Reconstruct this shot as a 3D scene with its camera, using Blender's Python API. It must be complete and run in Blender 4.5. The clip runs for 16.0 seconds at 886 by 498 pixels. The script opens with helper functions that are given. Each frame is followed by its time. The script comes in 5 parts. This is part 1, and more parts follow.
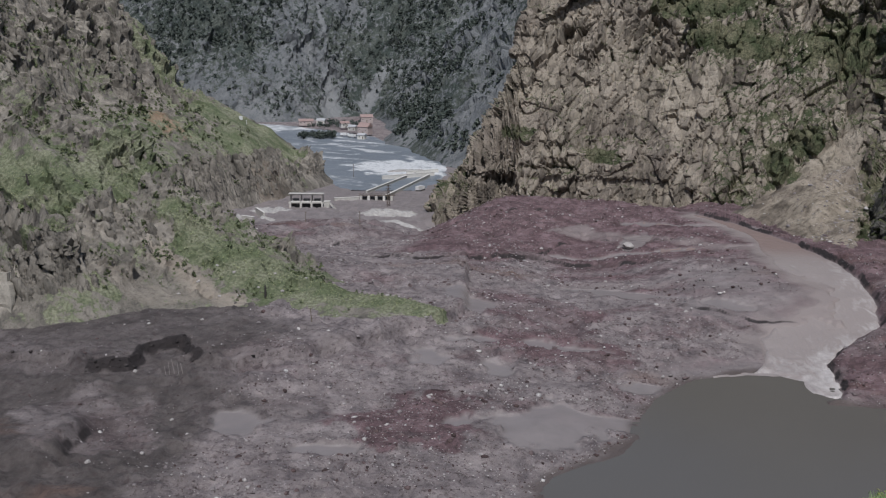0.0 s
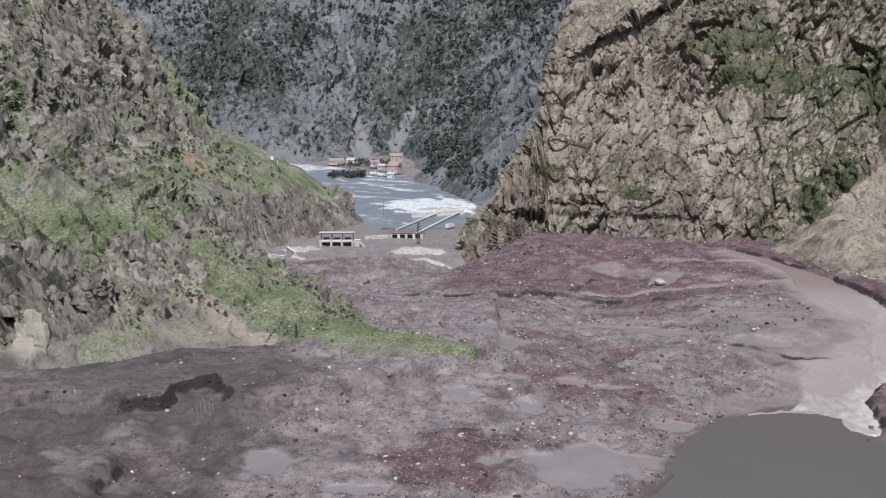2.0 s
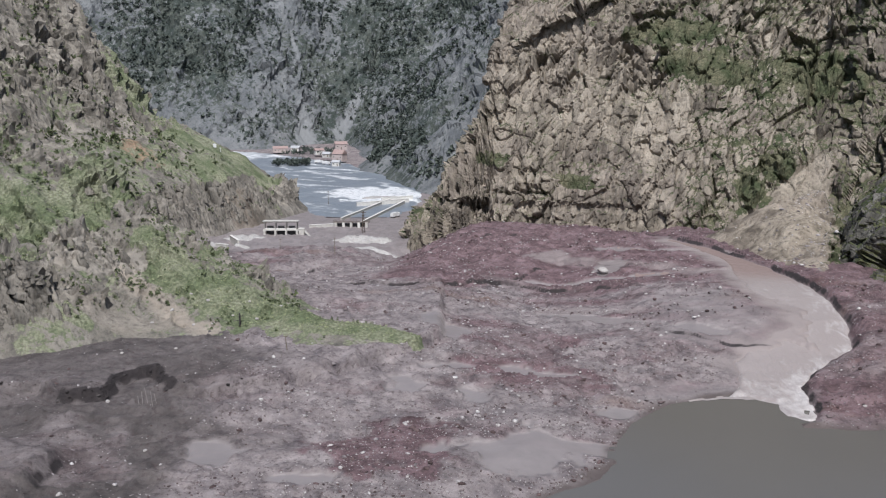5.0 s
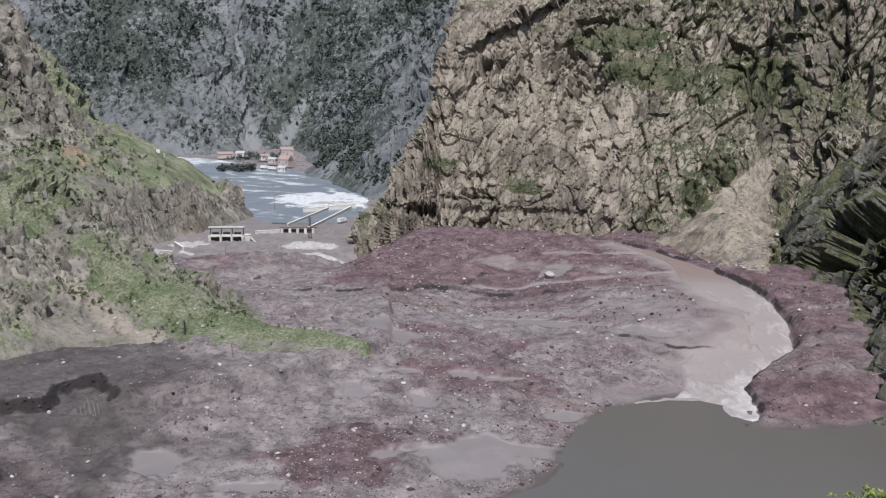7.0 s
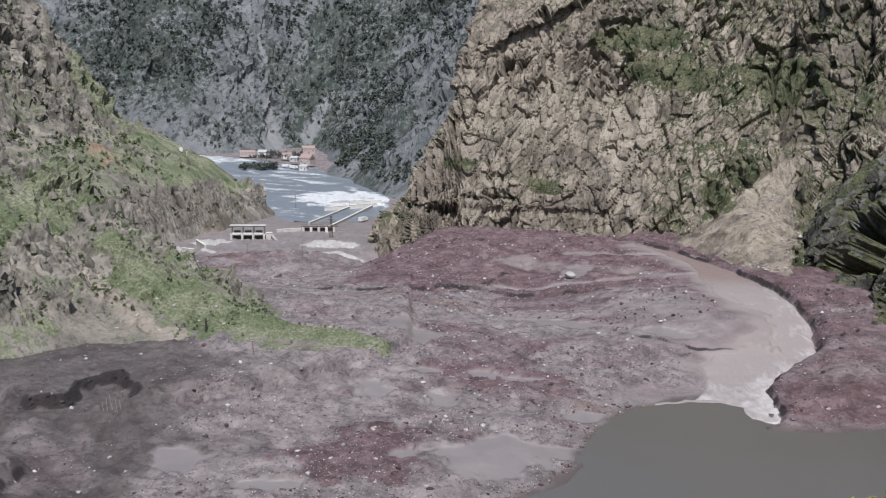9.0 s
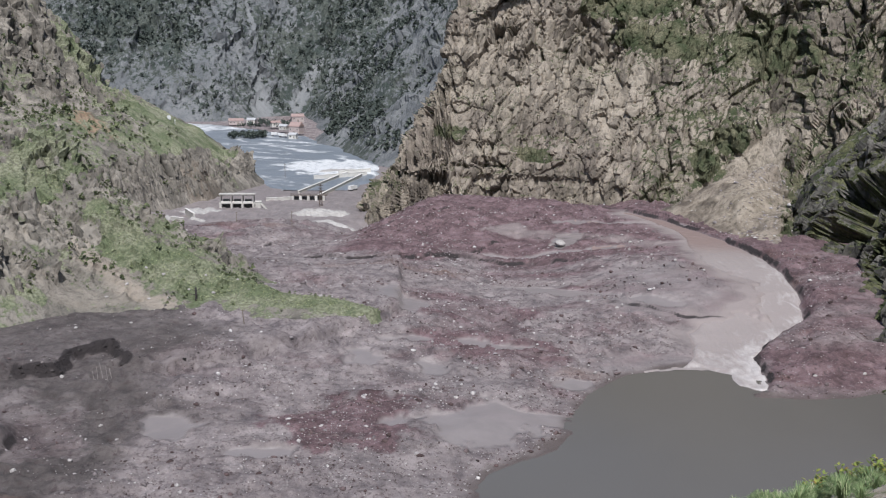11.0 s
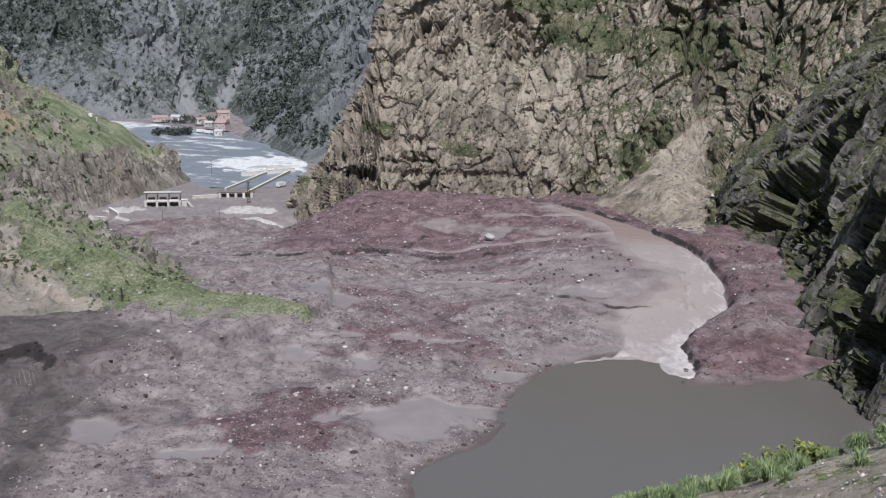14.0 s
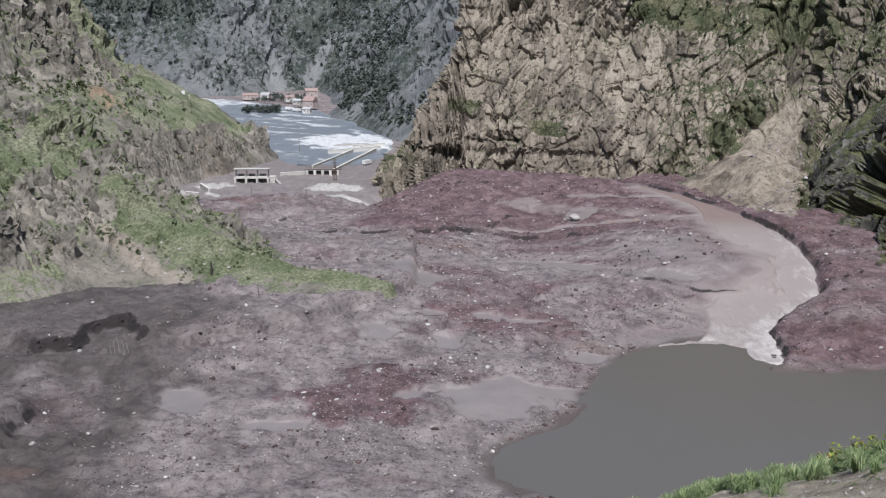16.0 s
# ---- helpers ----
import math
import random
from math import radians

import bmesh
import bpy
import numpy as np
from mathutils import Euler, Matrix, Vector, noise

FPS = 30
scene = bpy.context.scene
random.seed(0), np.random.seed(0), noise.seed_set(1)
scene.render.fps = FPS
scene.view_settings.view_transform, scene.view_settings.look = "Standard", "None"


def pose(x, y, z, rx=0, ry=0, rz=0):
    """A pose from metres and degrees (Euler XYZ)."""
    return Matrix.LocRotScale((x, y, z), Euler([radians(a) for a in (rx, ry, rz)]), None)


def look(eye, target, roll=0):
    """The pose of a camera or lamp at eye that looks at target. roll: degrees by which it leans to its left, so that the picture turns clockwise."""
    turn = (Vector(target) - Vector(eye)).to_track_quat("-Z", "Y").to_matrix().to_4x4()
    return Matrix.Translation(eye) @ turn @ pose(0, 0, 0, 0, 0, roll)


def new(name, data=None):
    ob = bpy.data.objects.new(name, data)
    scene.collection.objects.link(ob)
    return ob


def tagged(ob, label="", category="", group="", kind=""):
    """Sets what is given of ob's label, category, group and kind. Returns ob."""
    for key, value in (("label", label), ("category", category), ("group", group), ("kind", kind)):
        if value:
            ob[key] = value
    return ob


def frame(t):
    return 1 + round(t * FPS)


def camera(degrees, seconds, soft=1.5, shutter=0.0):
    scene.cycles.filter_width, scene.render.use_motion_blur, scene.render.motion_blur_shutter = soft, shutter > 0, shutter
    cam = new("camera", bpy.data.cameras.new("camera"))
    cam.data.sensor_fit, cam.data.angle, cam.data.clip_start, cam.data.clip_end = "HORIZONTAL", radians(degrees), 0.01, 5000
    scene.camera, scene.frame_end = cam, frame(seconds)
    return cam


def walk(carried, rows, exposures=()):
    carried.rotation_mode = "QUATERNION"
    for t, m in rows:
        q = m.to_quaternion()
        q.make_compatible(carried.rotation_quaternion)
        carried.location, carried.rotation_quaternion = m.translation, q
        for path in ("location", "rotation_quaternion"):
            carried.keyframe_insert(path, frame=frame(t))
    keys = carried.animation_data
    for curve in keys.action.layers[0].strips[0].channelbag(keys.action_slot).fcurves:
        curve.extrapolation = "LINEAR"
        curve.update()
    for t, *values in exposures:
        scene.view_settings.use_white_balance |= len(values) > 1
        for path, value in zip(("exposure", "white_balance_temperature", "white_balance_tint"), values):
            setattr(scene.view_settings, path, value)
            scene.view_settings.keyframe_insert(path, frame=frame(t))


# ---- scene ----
# ---- camera ----
EYE = (0.0, 0.0, 90.0)
cam = camera(47.4, 16.0, soft=1.15)
ROWS = [
    (0.0, pose(*EYE, 77.893, -0.126, 2.730)),
    (0.5, pose(*EYE, 77.545, 0.625, 4.616)),
    (1.0, pose(*EYE, 78.630, 0.784, 4.336)),
    (1.5, pose(*EYE, 79.543, 0.782, 4.436)),
    (2.0, pose(*EYE, 80.045, 0.627, 4.322)),
    (2.5, pose(*EYE, 80.106, 0.477, 4.323)),
    (3.0, pose(*EYE, 79.917, 0.534, 4.146)),
    (3.5, pose(*EYE, 79.784, 0.420, 4.066)),
    (4.0, pose(*EYE, 80.004, 0.328, 4.106)),
    (4.5, pose(*EYE, 79.814, 0.190, 3.793)),
    (5.0, pose(*EYE, 79.384, 0.037, 1.262)),
    (5.2, pose(*EYE, 79.370, 0.071, -0.072)),
    (7.3, pose(*EYE, 79.775, -0.122, -1.751)),
    (7.5, pose(*EYE, 79.831, -0.059, -1.497)),
    (8.0, pose(*EYE, 79.973, -0.288, -1.217)),
    (8.2, pose(*EYE, 80.178, -0.147, -0.815)),
    (10.5, pose(*EYE, 77.961, -0.370, -0.405)),
    (11.0, pose(*EYE, 77.866, -0.358, -1.096)),
    (11.5, pose(*EYE, 78.016, -0.491, -1.729)),
    (12.0, pose(*EYE, 77.880, -0.641, -2.683)),
    (12.5, pose(*EYE, 77.843, -0.147, -5.058)),
    (13.0, pose(*EYE, 77.816, -0.193, -6.318)),
    (13.5, pose(*EYE, 77.768, -0.101, -5.950)),
    (14.0, pose(*EYE, 77.606, -0.245, -5.159)),
    (14.5, pose(*EYE, 77.886, -0.267, -4.694)),
    (15.0, pose(*EYE, 77.923, -0.550, -2.624)),
    (15.5, pose(*EYE, 77.405, -0.523, -0.862)),
    (16.0, pose(*EYE, 76.406, -0.051, -0.328)),
]
walk(cam, ROWS, [(0.0, -0.48, 6080, 10), (1.0, -0.46, 6080, 10), (1.5, -0.3, 6080, 10), (1.9, 0.02, 6080, 10), (2.3, 0.1, 6080, 10), (16.0, 0.1, 6080, 10)])

# ---- world, sun, exposure ----
SUN_AZ, SUN_EL = 174.0, 57.0      # degrees clockwise from +y, and above the horizon
world = bpy.data.worlds.new("sky")
scene.world = world
world.use_nodes = True
wn = world.node_tree.nodes
wn.clear()
sky_node = wn.new("ShaderNodeTexSky")
sky_node.sky_type = "NISHITA"
sky_node.sun_disc = False
sky_node.sun_elevation = radians(SUN_EL)
sky_node.sun_rotation = radians(SUN_AZ)
sky_node.dust_density = 2.0
bg = wn.new("ShaderNodeBackground")
bg.inputs["Strength"].default_value = 0.088
wo = wn.new("ShaderNodeOutputWorld")
world.node_tree.links.new(sky_node.outputs[0], bg.inputs[0])
world.node_tree.links.new(bg.outputs[0], wo.inputs[0])
sun_data = bpy.data.lights.new("sun", "SUN")
sun_data.energy = 4.35
sun_data.angle = radians(0.6)
sun_data.color = (1.0, 0.965, 0.92)
sun = new("sun", sun_data)
sun_dir = Vector((math.sin(radians(SUN_AZ)) * math.cos(radians(SUN_EL)),
                  math.cos(radians(SUN_AZ)) * math.cos(radians(SUN_EL)), math.sin(radians(SUN_EL))))
sun.matrix_world = look(sun_dir * 900, (0, 0, 0))

# ---- noise on arrays ----
def hash3(ix, iy, iz, seed):
    h = (ix.astype(np.int64) * 374761393 + iy.astype(np.int64) * 668265263 + iz.astype(np.int64) * 2147483647 + seed * 974634777) & 0xFFFFFFFF
    h = ((h ^ (h >> 13)) * 1274126177) & 0xFFFFFFFF
    h = ((h ^ (h >> 16)) * 2246822519) & 0xFFFFFFFF
    return ((h ^ (h >> 15)) & 0xFFFFFF) / float(0xFFFFFF)


def vnoise(x, y, z, seed=0):
    """Smooth noise from -1 to 1."""
    x, y, z = np.broadcast_arrays(np.asarray(x, float), np.asarray(y, float), np.asarray(z, float))
    ix, iy, iz = np.floor(x), np.floor(y), np.floor(z)
    fx, fy, fz = x - ix, y - iy, z - iz
    ux, uy, uz = (f * f * f * (f * (f * 6 - 15) + 10) for f in (fx, fy, fz))
    out = 0.0
    for dx in (0, 1):
        for dy in (0, 1):
            for dz in (0, 1):
                wgt = (ux if dx else 1 - ux) * (uy if dy else 1 - uy) * (uz if dz else 1 - uz)
                out = out + wgt * hash3(ix + dx, iy + dy, iz + dz, seed)
    return out * 2 - 1


def fbm(x, y, z, octaves=4, seed=0, gain=0.5):
    total, amp, norm, k = 0.0, 1.0, 0.0, 1.0
    for o in range(octaves):
        total = total + amp * vnoise(x * k + o * 17.3, y * k + o * 5.1, z * k + o * 9.7, seed + o)
        norm += amp
        amp *= gain
        k *= 2.03
    return total / norm


def ridged(x, y, z, octaves=4, seed=0):
    total, amp, norm, k = 0.0, 1.0, 0.0, 1.0
    for o in range(octaves):
        total = total + amp * (1 - 2 * np.abs(vnoise(x * k + o * 7.7, y * k + o * 3.1, z * k + o * 1.7, seed + o)))
        norm += amp
        amp *= 0.5
        k *= 2.1
    return total / norm


def cells(x, y, z, seed=0):
    """Broken blocks: distance to the nearest seam, a random number per block and its tilted face."""
    ix, iy, iz = np.floor(x), np.floor(y), np.floor(z)
    f1 = np.full(x.shape, 9.0)
    f2 = np.full(x.shape, 9.0)
    rnd = np.zeros(x.shape)
    face = np.zeros(x.shape)
    for dx in (-1, 0, 1):
        for dy in (-1, 0, 1):
            for dz in (-1, 0, 1):
                cx, cy, cz = ix + dx, iy + dy, iz + dz
                r1, r2, r3 = hash3(cx, cy, cz, seed), hash3(cx, cy, cz, seed + 11), hash3(cx, cy, cz, seed + 23)
                ex, ey, ez = x - cx - r1, y - cy - r2, z - cz - r3
                d = np.sqrt(ex * ex + ey * ey + ez * ez)
                tilt = (r2 - 0.5) * 2 * ex + (r3 - 0.5) * 2 * ey + (r1 - 0.5) * 1.6 * ez
                closer = d < f1
                f2 = np.where(closer, f1, np.minimum(f2, d))
                face = np.where(closer, tilt, face)
                rnd = np.where(closer, hash3(cx, cy, cz, seed + 37), rnd)
                f1 = np.where(closer, d, f1)
    return f2 - f1, rnd, face


def smooth(a, b, v):
    k = np.clip((np.asarray(v, float) - a) / (b - a), 0, 1)
    return k * k * (3 - 2 * k)


def poly_distance(x, y, pts, closed=True):
    """Distance from a chain of points, positive inside when it is closed."""
    pts = np.array(pts, float)
    n = len(pts)
    best = np.full(x.shape, 1e9)
    inside = np.zeros(x.shape, bool)
    for i in range(n if closed else n - 1):
        (ax, ay), (bx, by) = pts[i], pts[(i + 1) % n]
        dx, dy = bx - ax, by - ay
        k = np.clip(((x - ax) * dx + (y - ay) * dy) / (dx * dx + dy * dy), 0, 1)
        best = np.minimum(best, np.hypot(x - ax - k * dx, y - ay - k * dy))
        if closed:
            inside ^= ((ay > y) != (by > y)) & (x < dx * (y - ay) / (dy if dy else 1e-9) + ax)
    return np.where(inside, best, -best) if closed else best


# ---- the shape of the land ----
LAKE = [(34, 166), (23, 173), (15.5, 177), (10.5, 181.5), (10.5, 188), (14, 195), (20.5, 200.5), (28, 208), (34, 217), (36, 226), (43, 243), (56, 257), (66, 262), (76, 264), (86, 259),
        (85, 249), (84, 240), (100, 238), (112, 240), (129, 247), (128, 217), (138, 190), (160, 140), (150, 60), (90, 90), (52, 140)]
LEFT_TOE = [(-420, 150), (-260, 212), (-141, 256), (-115, 271), (-101, 280), (-68, 283), (-36, 276), (-13, 280), (-25, 292), (-44, 304), (-52, 329), (-70, 376), (-113, 439),
            (-142, 480), (-158, 515), (-150, 545), (-129, 596), (-115, 638), (-107, 682), (-126, 735), (-200, 800), (-340, 880), (-520, 910)]
FAR_TOE = [(-900, 1000), (-520, 1075), (-330, 1100), (-213, 1120), (-185, 1165), (-140, 1190), (-120, 1090), (-106, 900), (-33, 790), (60, 720),
           (300, 700), (900, 700), (900, 2200), (-900, 2200)]
BANK_EDGE = [(-190, 215), (-150, 228), (-122, 243), (-107, 244), (-98, 238), (-92, 239), (-90, 250), (-82, 257), (-76, 247), (-66, 240), (-52, 247), (-30, 262), (-8, 290),
             (-10, 420), (-300, 420), (-300, 200)]
CREASES = [[(-46, 362, 1.0), (-30, 357, 1.6), (-14, 359, 1.4), (-1, 366, 1.6), (19, 371, 1.6), (31, 365, 1.4), (42, 365, 1.6), (52, 363, 1.2), (66, 357, 0.8)],
           [(44, 397, 0.7), (58, 391, 1.1), (70, 383, 0.6)],
           [(50, 308, 0.5), (60, 306.5, 0.9), (67, 303.6, 1.4), (75, 297.4, 1.6), (80, 295.2, 1.4), (93, 295.5, 0.8)],
           [(17, 371, 0.8), (22, 377, 1.2), (27, 388, 1.2), (36, 396, 0.6)],
           [(2, 431, 0.5), (10, 434, 1.0), (25, 440, 0.9), (35, 441, 0.4)],
           [(72, 441, 0.6), (80, 438, 1.0), (97, 421, 1.2), (105, 405, 1.2), (116, 378, 0.8)]]
# the stream's right bank from its mouth upward, then its left bank back down
STREAM = [(89, 243), (92, 256), (93, 270), (98, 278), (106, 285), (115, 292), (118, 300), (120, 312), (121, 328), (119, 342), (116, 357), (113, 370), (107, 388), (99, 407), (88, 424),
          (86, 423), (94, 404), (99, 388), (100, 374), (98, 358), (98, 342), (101, 328), (105, 316), (103, 306), (93, 298), (85, 292), (80, 286), (78, 276), (75, 268), (69, 258), (69, 243)]


def stream_level(y):
    return np.interp(y, [243, 258, 270, 280, 290, 300, 312, 332, 350, 370, 430], [0.08, 0.35, 0.9, 1.9, 3.6, 6.0, 8.9, 11.8, 13.0, 13.8, 15.2])


def stream_in(x, y):
    """Depth inside the stream's banks, and 1 on its right side."""
    d = poly_distance(x, y, STREAM) + 1.3 * fbm(x / 7, y / 7, 0, 3, 8)
    mid = np.interp(y, [243, 270, 286, 298, 312, 330, 358, 388, 424], [80, 85, 93, 105, 112, 111, 107, 103, 87])
    return d, smooth(-2, 2, x - mid)


def fan_shape(x, y):
    """The debris without its fine relief: valley floor, dark bank and the red fan."""
    z = np.interp(y, [100, 180, 230, 280, 330, 380, 450, 540, 700, 1000, 1400], [2, 2.5, 3.2, 4.5, 5, 3, -3, -9, -10, -8, -4])
    wob = 12 * vnoise(x / 60, y / 60, 0.5, 5)
    # the dark bank below the near slope
    edge = edge_of_bank(x, y)
    bank = np.interp(edge, [-30, -12, -4.0, -1.5, -0.2, 1.5, 40], [0, 0.30, 0.42, 0.44, 0.88, 0.95, 1.0])
    z = z + 7.2 * bank * smooth(430, 330, y)
    # the red fan, highest by the cliff
    tail = poly_distance(x, y, [(8, 462), (40, 478), (95, 448), (125, 405), (140, 360)], False)
    lobe = np.interp(tail + 0.7 * wob, [0, 30, 70, 84, 92, 118], [1, 0.93, 0.62, 0.42, 0.2, 0])
    z = z + (15 - z) * lobe * smooth(-48, 6, x - 0.25 * (y - 440))
    z = z - 6.5 * smooth(40, 12, poly_distance(x, y, [(-14, 508), (30, 500), (66, 492), (100, 472), (125, 456)], False))
    right = smooth(84, 104, x) * smooth(236, 330, y)
    z = z + right * np.clip(12 - z, 0, None)
    return z


def edge_of_bank(x, y):
    return poly_distance(x, y, BANK_EDGE) + 3.0 * fbm(x / 12, y / 12, 0.1, 3, 6)


def crease(x, y, pts):
    """A small scarp with an undercut foot; the ground beyond the line stands higher."""
    pts = np.array(pts, float)
    yy = np.interp(x, pts[:, 0], pts[:, 1]) + 1.3 * fbm(x / 5, y / 40, 0.3, 4, 15)
    hh = np.interp(x, pts[:, 0], pts[:, 2], left=0, right=0) * smooth(pts[0, 0], pts[0, 0] + 3, x) * smooth(pts[-1, 0], pts[-1, 0] - 3, x)
    d = y - yy
    return hh * (0.8 * smooth(-0.4, 0.5, d) * np.exp(-np.clip(d, 0, None) / 9) - 0.3 * np.exp(-((d + 0.7) / 0.7) ** 2))


def ground_height(x, y):
    wob = 2.2 * fbm(x / 14, y / 14, 0.2, 3, 21)
    lake = poly_distance(x, y, LAKE) + wob * smooth(0, 9, np.abs(y - 268) + np.abs(x - 80))
    z = fan_shape(x, y)
    shore = np.clip(-lake, 0, None)
    z = np.where(lake > 0, -np.minimum(7.0, 0.35 * lake + 0.2), np.minimum(z, 0.06 + 0.13 * np.clip(shore - 1.5, 0, None) + 0.03 * shore + 0.0009 * shore ** 2))
    near = smooth(640, 560, y) * 0.9 + 0.1
    z = z - 1.2 * smooth(630, 680, y) * smooth(1120, 1060, y)
    dry = smooth(0.5, 12, -lake) * near
    # lumps, flow ridges and clods
    z = z + dry * (1.1 * fbm(x / 26, y / 19, 0, 3, 2) + 0.8 * ridged(x / 11, y / 7, 0, 4, 3) + 0.42 * fbm(x / 2.4, y / 2.4, 0, 2, 4) + 0.5 * np.clip(fbm(x / 5, y / 4, 0.6, 3, 14) - 0.25, 0, 1))
    z = z + dry * smooth(-0.1, 0.5, vnoise(x / 34, y / 26, 0.7, 16) + 0.5 * smooth(330, 400, y)) * 1.3 * ridged(x / 5.5, y / 4.2, 0.3, 3, 17)
    # runnels and lumps down the front of the dark bank
    front = smooth(-22, -12, edge_of_bank(x, y)) * smooth(1, -3, edge_of_bank(x, y)) * smooth(330, 290, y) * smooth(-20, -45, x)
    z = z + front * (1.5 * ridged(x / 6, y / 15, 0.4, 4, 24) + 1.2 * fbm(x / 9, y / 6, 0.7, 3, 25))
    # a low dark mound in the valley, and the smooth mud beyond it
    z = z + 5.5 * smooth(1.15, 0.35, np.hypot((x + 84) / 44, (y - 462) / 42) + 0.35 * fbm(x / 22, y / 22, 0.4, 3, 20)) * (0.75 + 0.35 * ridged(x / 17, y / 13, 0.2, 3, 22))
    # a slumped mound at the foot of the bank
    z = z + 4.0 * smooth(-87, -91, x + 2.5 * fbm(x / 7, y / 7, 0.3, 3, 18)) * smooth(1.2, 0.3, np.hypot((x + 100) / 24, (y - 199) / 17) + 0.3 * fbm(x / 9, y / 9, 0.1, 3, 19))
    for pts in CREASES:
        z = z + crease(x, y, pts)
    # the stream's bed: a low soft bank on one side, a cut bank on the other
    d, right = stream_in(x, y)
    out = np.clip(-d, 0, None)
    level = stream_level(y)
    bed = np.where(d > 0, level - 0.25 - 0.12 * np.minimum(d, 3), level + (1 - right) * (0.03 * out - 0.06) + right * 1.5 * smooth(0.2, 1.6, out))
    keep = smooth(0, 1, out / (15 - 10 * right))
    k = (1 - keep) * smooth(-1, 2, -lake)
    return z * (1 - k) + bed * k


def left_height(x, y):
    """The hillside on the near side of the barrage; below the ground outside its toe."""
    s = poly_distance(x, y, LEFT_TOE + [(-900, 900), (-900, 190)])
    s = s + (7 - 4 * smooth(440, 520, y)) * fbm(x / 38, y / 38, 0, 4, 31)
    foot = fan_shape(x, y)
    spur = smooth(455, 530, y + 0.25 * (x + 130))
    near_up = np.interp(s, [-40, -3, 0, 18, 45, 80, 130, 420], [-20, -2, 0, 5, 19, 46, 86, 300])
    spur_up = np.interp(s, [-40, -3, 0, 4, 10, 14, 24, 40, 62, 78, 99, 113, 125, 140, 165, 190, 420], [-20, -3, 0, 8, 19, 22, 27, 36, 50, 53, 60, 85, 105, 130, 163, 190, 420])
    nose_up = np.interp(s, [-40, -3, 0, 10, 24, 40, 62, 78, 99, 125, 165, 420], [-20, -3, 0, 9, 20, 32, 46, 53, 60, 105, 163, 420])
    blunt = smooth(600, 655, y + 0.4 * (x + 110))
    up = near_up * (1 - spur) + (spur_up * (1 - blunt) + nose_up * blunt) * spur
    # the rocky nose above the bank
    nose = np.exp(-((x + 130) / 24) ** 2 - ((y - 282) / 18) ** 2)
    up = up + 13 * nose
    steep = smooth(8, 45, s)
    q = 0.32 * x + 0.95 * y + 12 * vnoise(x / 45, y / 45, 0, 36)
    gully = ridged(q / 46, x / 170, 0, 3, 33)
    rough = (10 - 5 * spur) * gully * steep + 2.2 * fbm(x / 10, y / 10, 0, 3, 35) * smooth(0, 12, s)
    rock = smooth(-0.1, 0.2, fbm(x / 30, y / 30, 0.7, 3, 44) + 0.3 * gully + 1.2 * spur * smooth(24, 14, s) - 0.9 * spur * smooth(18, 28, s) * smooth(80, 60, s) + 1.4 * nose - 0.12 + 0.3 * smooth(40, 90, s) + 0.5 * smooth(95, 110, s)) * smooth(2, 10, s)
    return foot + up + rough, s, rock, spur


def far_height(x, y):
    s = poly_distance(x, y, FAR_TOE)
    s = s + 26 * fbm(x / 130, y / 130, 0, 4, 51)
    up = np.interp(s, [-60, 0, 30, 90, 250, 700], [-30, 0, 22, 82, 260, 620])
    rough = 24 * ridged(x / 95 + 0.4 * vnoise(x / 70, y / 70, 0, 7), y / 210, 0, 3, 53) * smooth(10, 110, s) + 7 * ridged((x + 0.4 * y) / 26, (y - 0.3 * x) / 40, 0, 3, 55) * smooth(5, 50, s)
    return -8 + up + rough, s


def ledges(s):
    """Saw-toothed beds: a slow rise and a sharp step."""
    f = s - np.floor(s)
    return np.where(f < 0.82, f / 0.82, (1 - f) / 0.18) - 0.5


def flaked(h, d, z, seed, sizes, lean=0.45, stretch=2.1, wild=1.0):
    """Relief of rock split into steep slabs: (outward, tone of each slab, closeness to a joint).
    h runs along the face, d into it; sizes are (width, step, tilt, crack) from large to small."""
    n = math.hypot(1, lean)
    w = 2.2 * wild * fbm(h / 17, d / 17, z / 17, 3, seed)
    along, across = (z + lean * h) / n + 1.5 * w, (h - lean * z) / n + w
    amp = 0.55 + 0.75 * smooth(-0.3, 0.35, fbm(h / 30, d / 30, z / 30, 2, seed + 1))
    out, tone, seam = 0.0, 0.0, 0.0
    for i, (width, step, tilt, crack) in enumerate(sizes):
        e, r, f = cells(across / width, d / (width * 1.6), along / (width * stretch), seed + 3 + 5 * i)
        out = out + step * 2 * (r - 0.5) + tilt * f - crack * smooth(0.11, 0.0, e)
        tone = tone + (0.45 + 0.2 * i) * (2 * hash3(np.floor(r * 9999), np.floor(r * 9999), 0 * r, seed + i) - 1)
        seam = np.maximum(seam, smooth(0.16, 0.02, e) * (1.0 if i == len(sizes) - 2 else 0.5))
    return out * amp, np.clip(tone, -1, 1), seam


CRAG = ((15.0, 2.4, 4.6, 1.4), (6.0, 1.8, 4.2, 1.0), (2.4, 0.9, 2.1, 0.5))


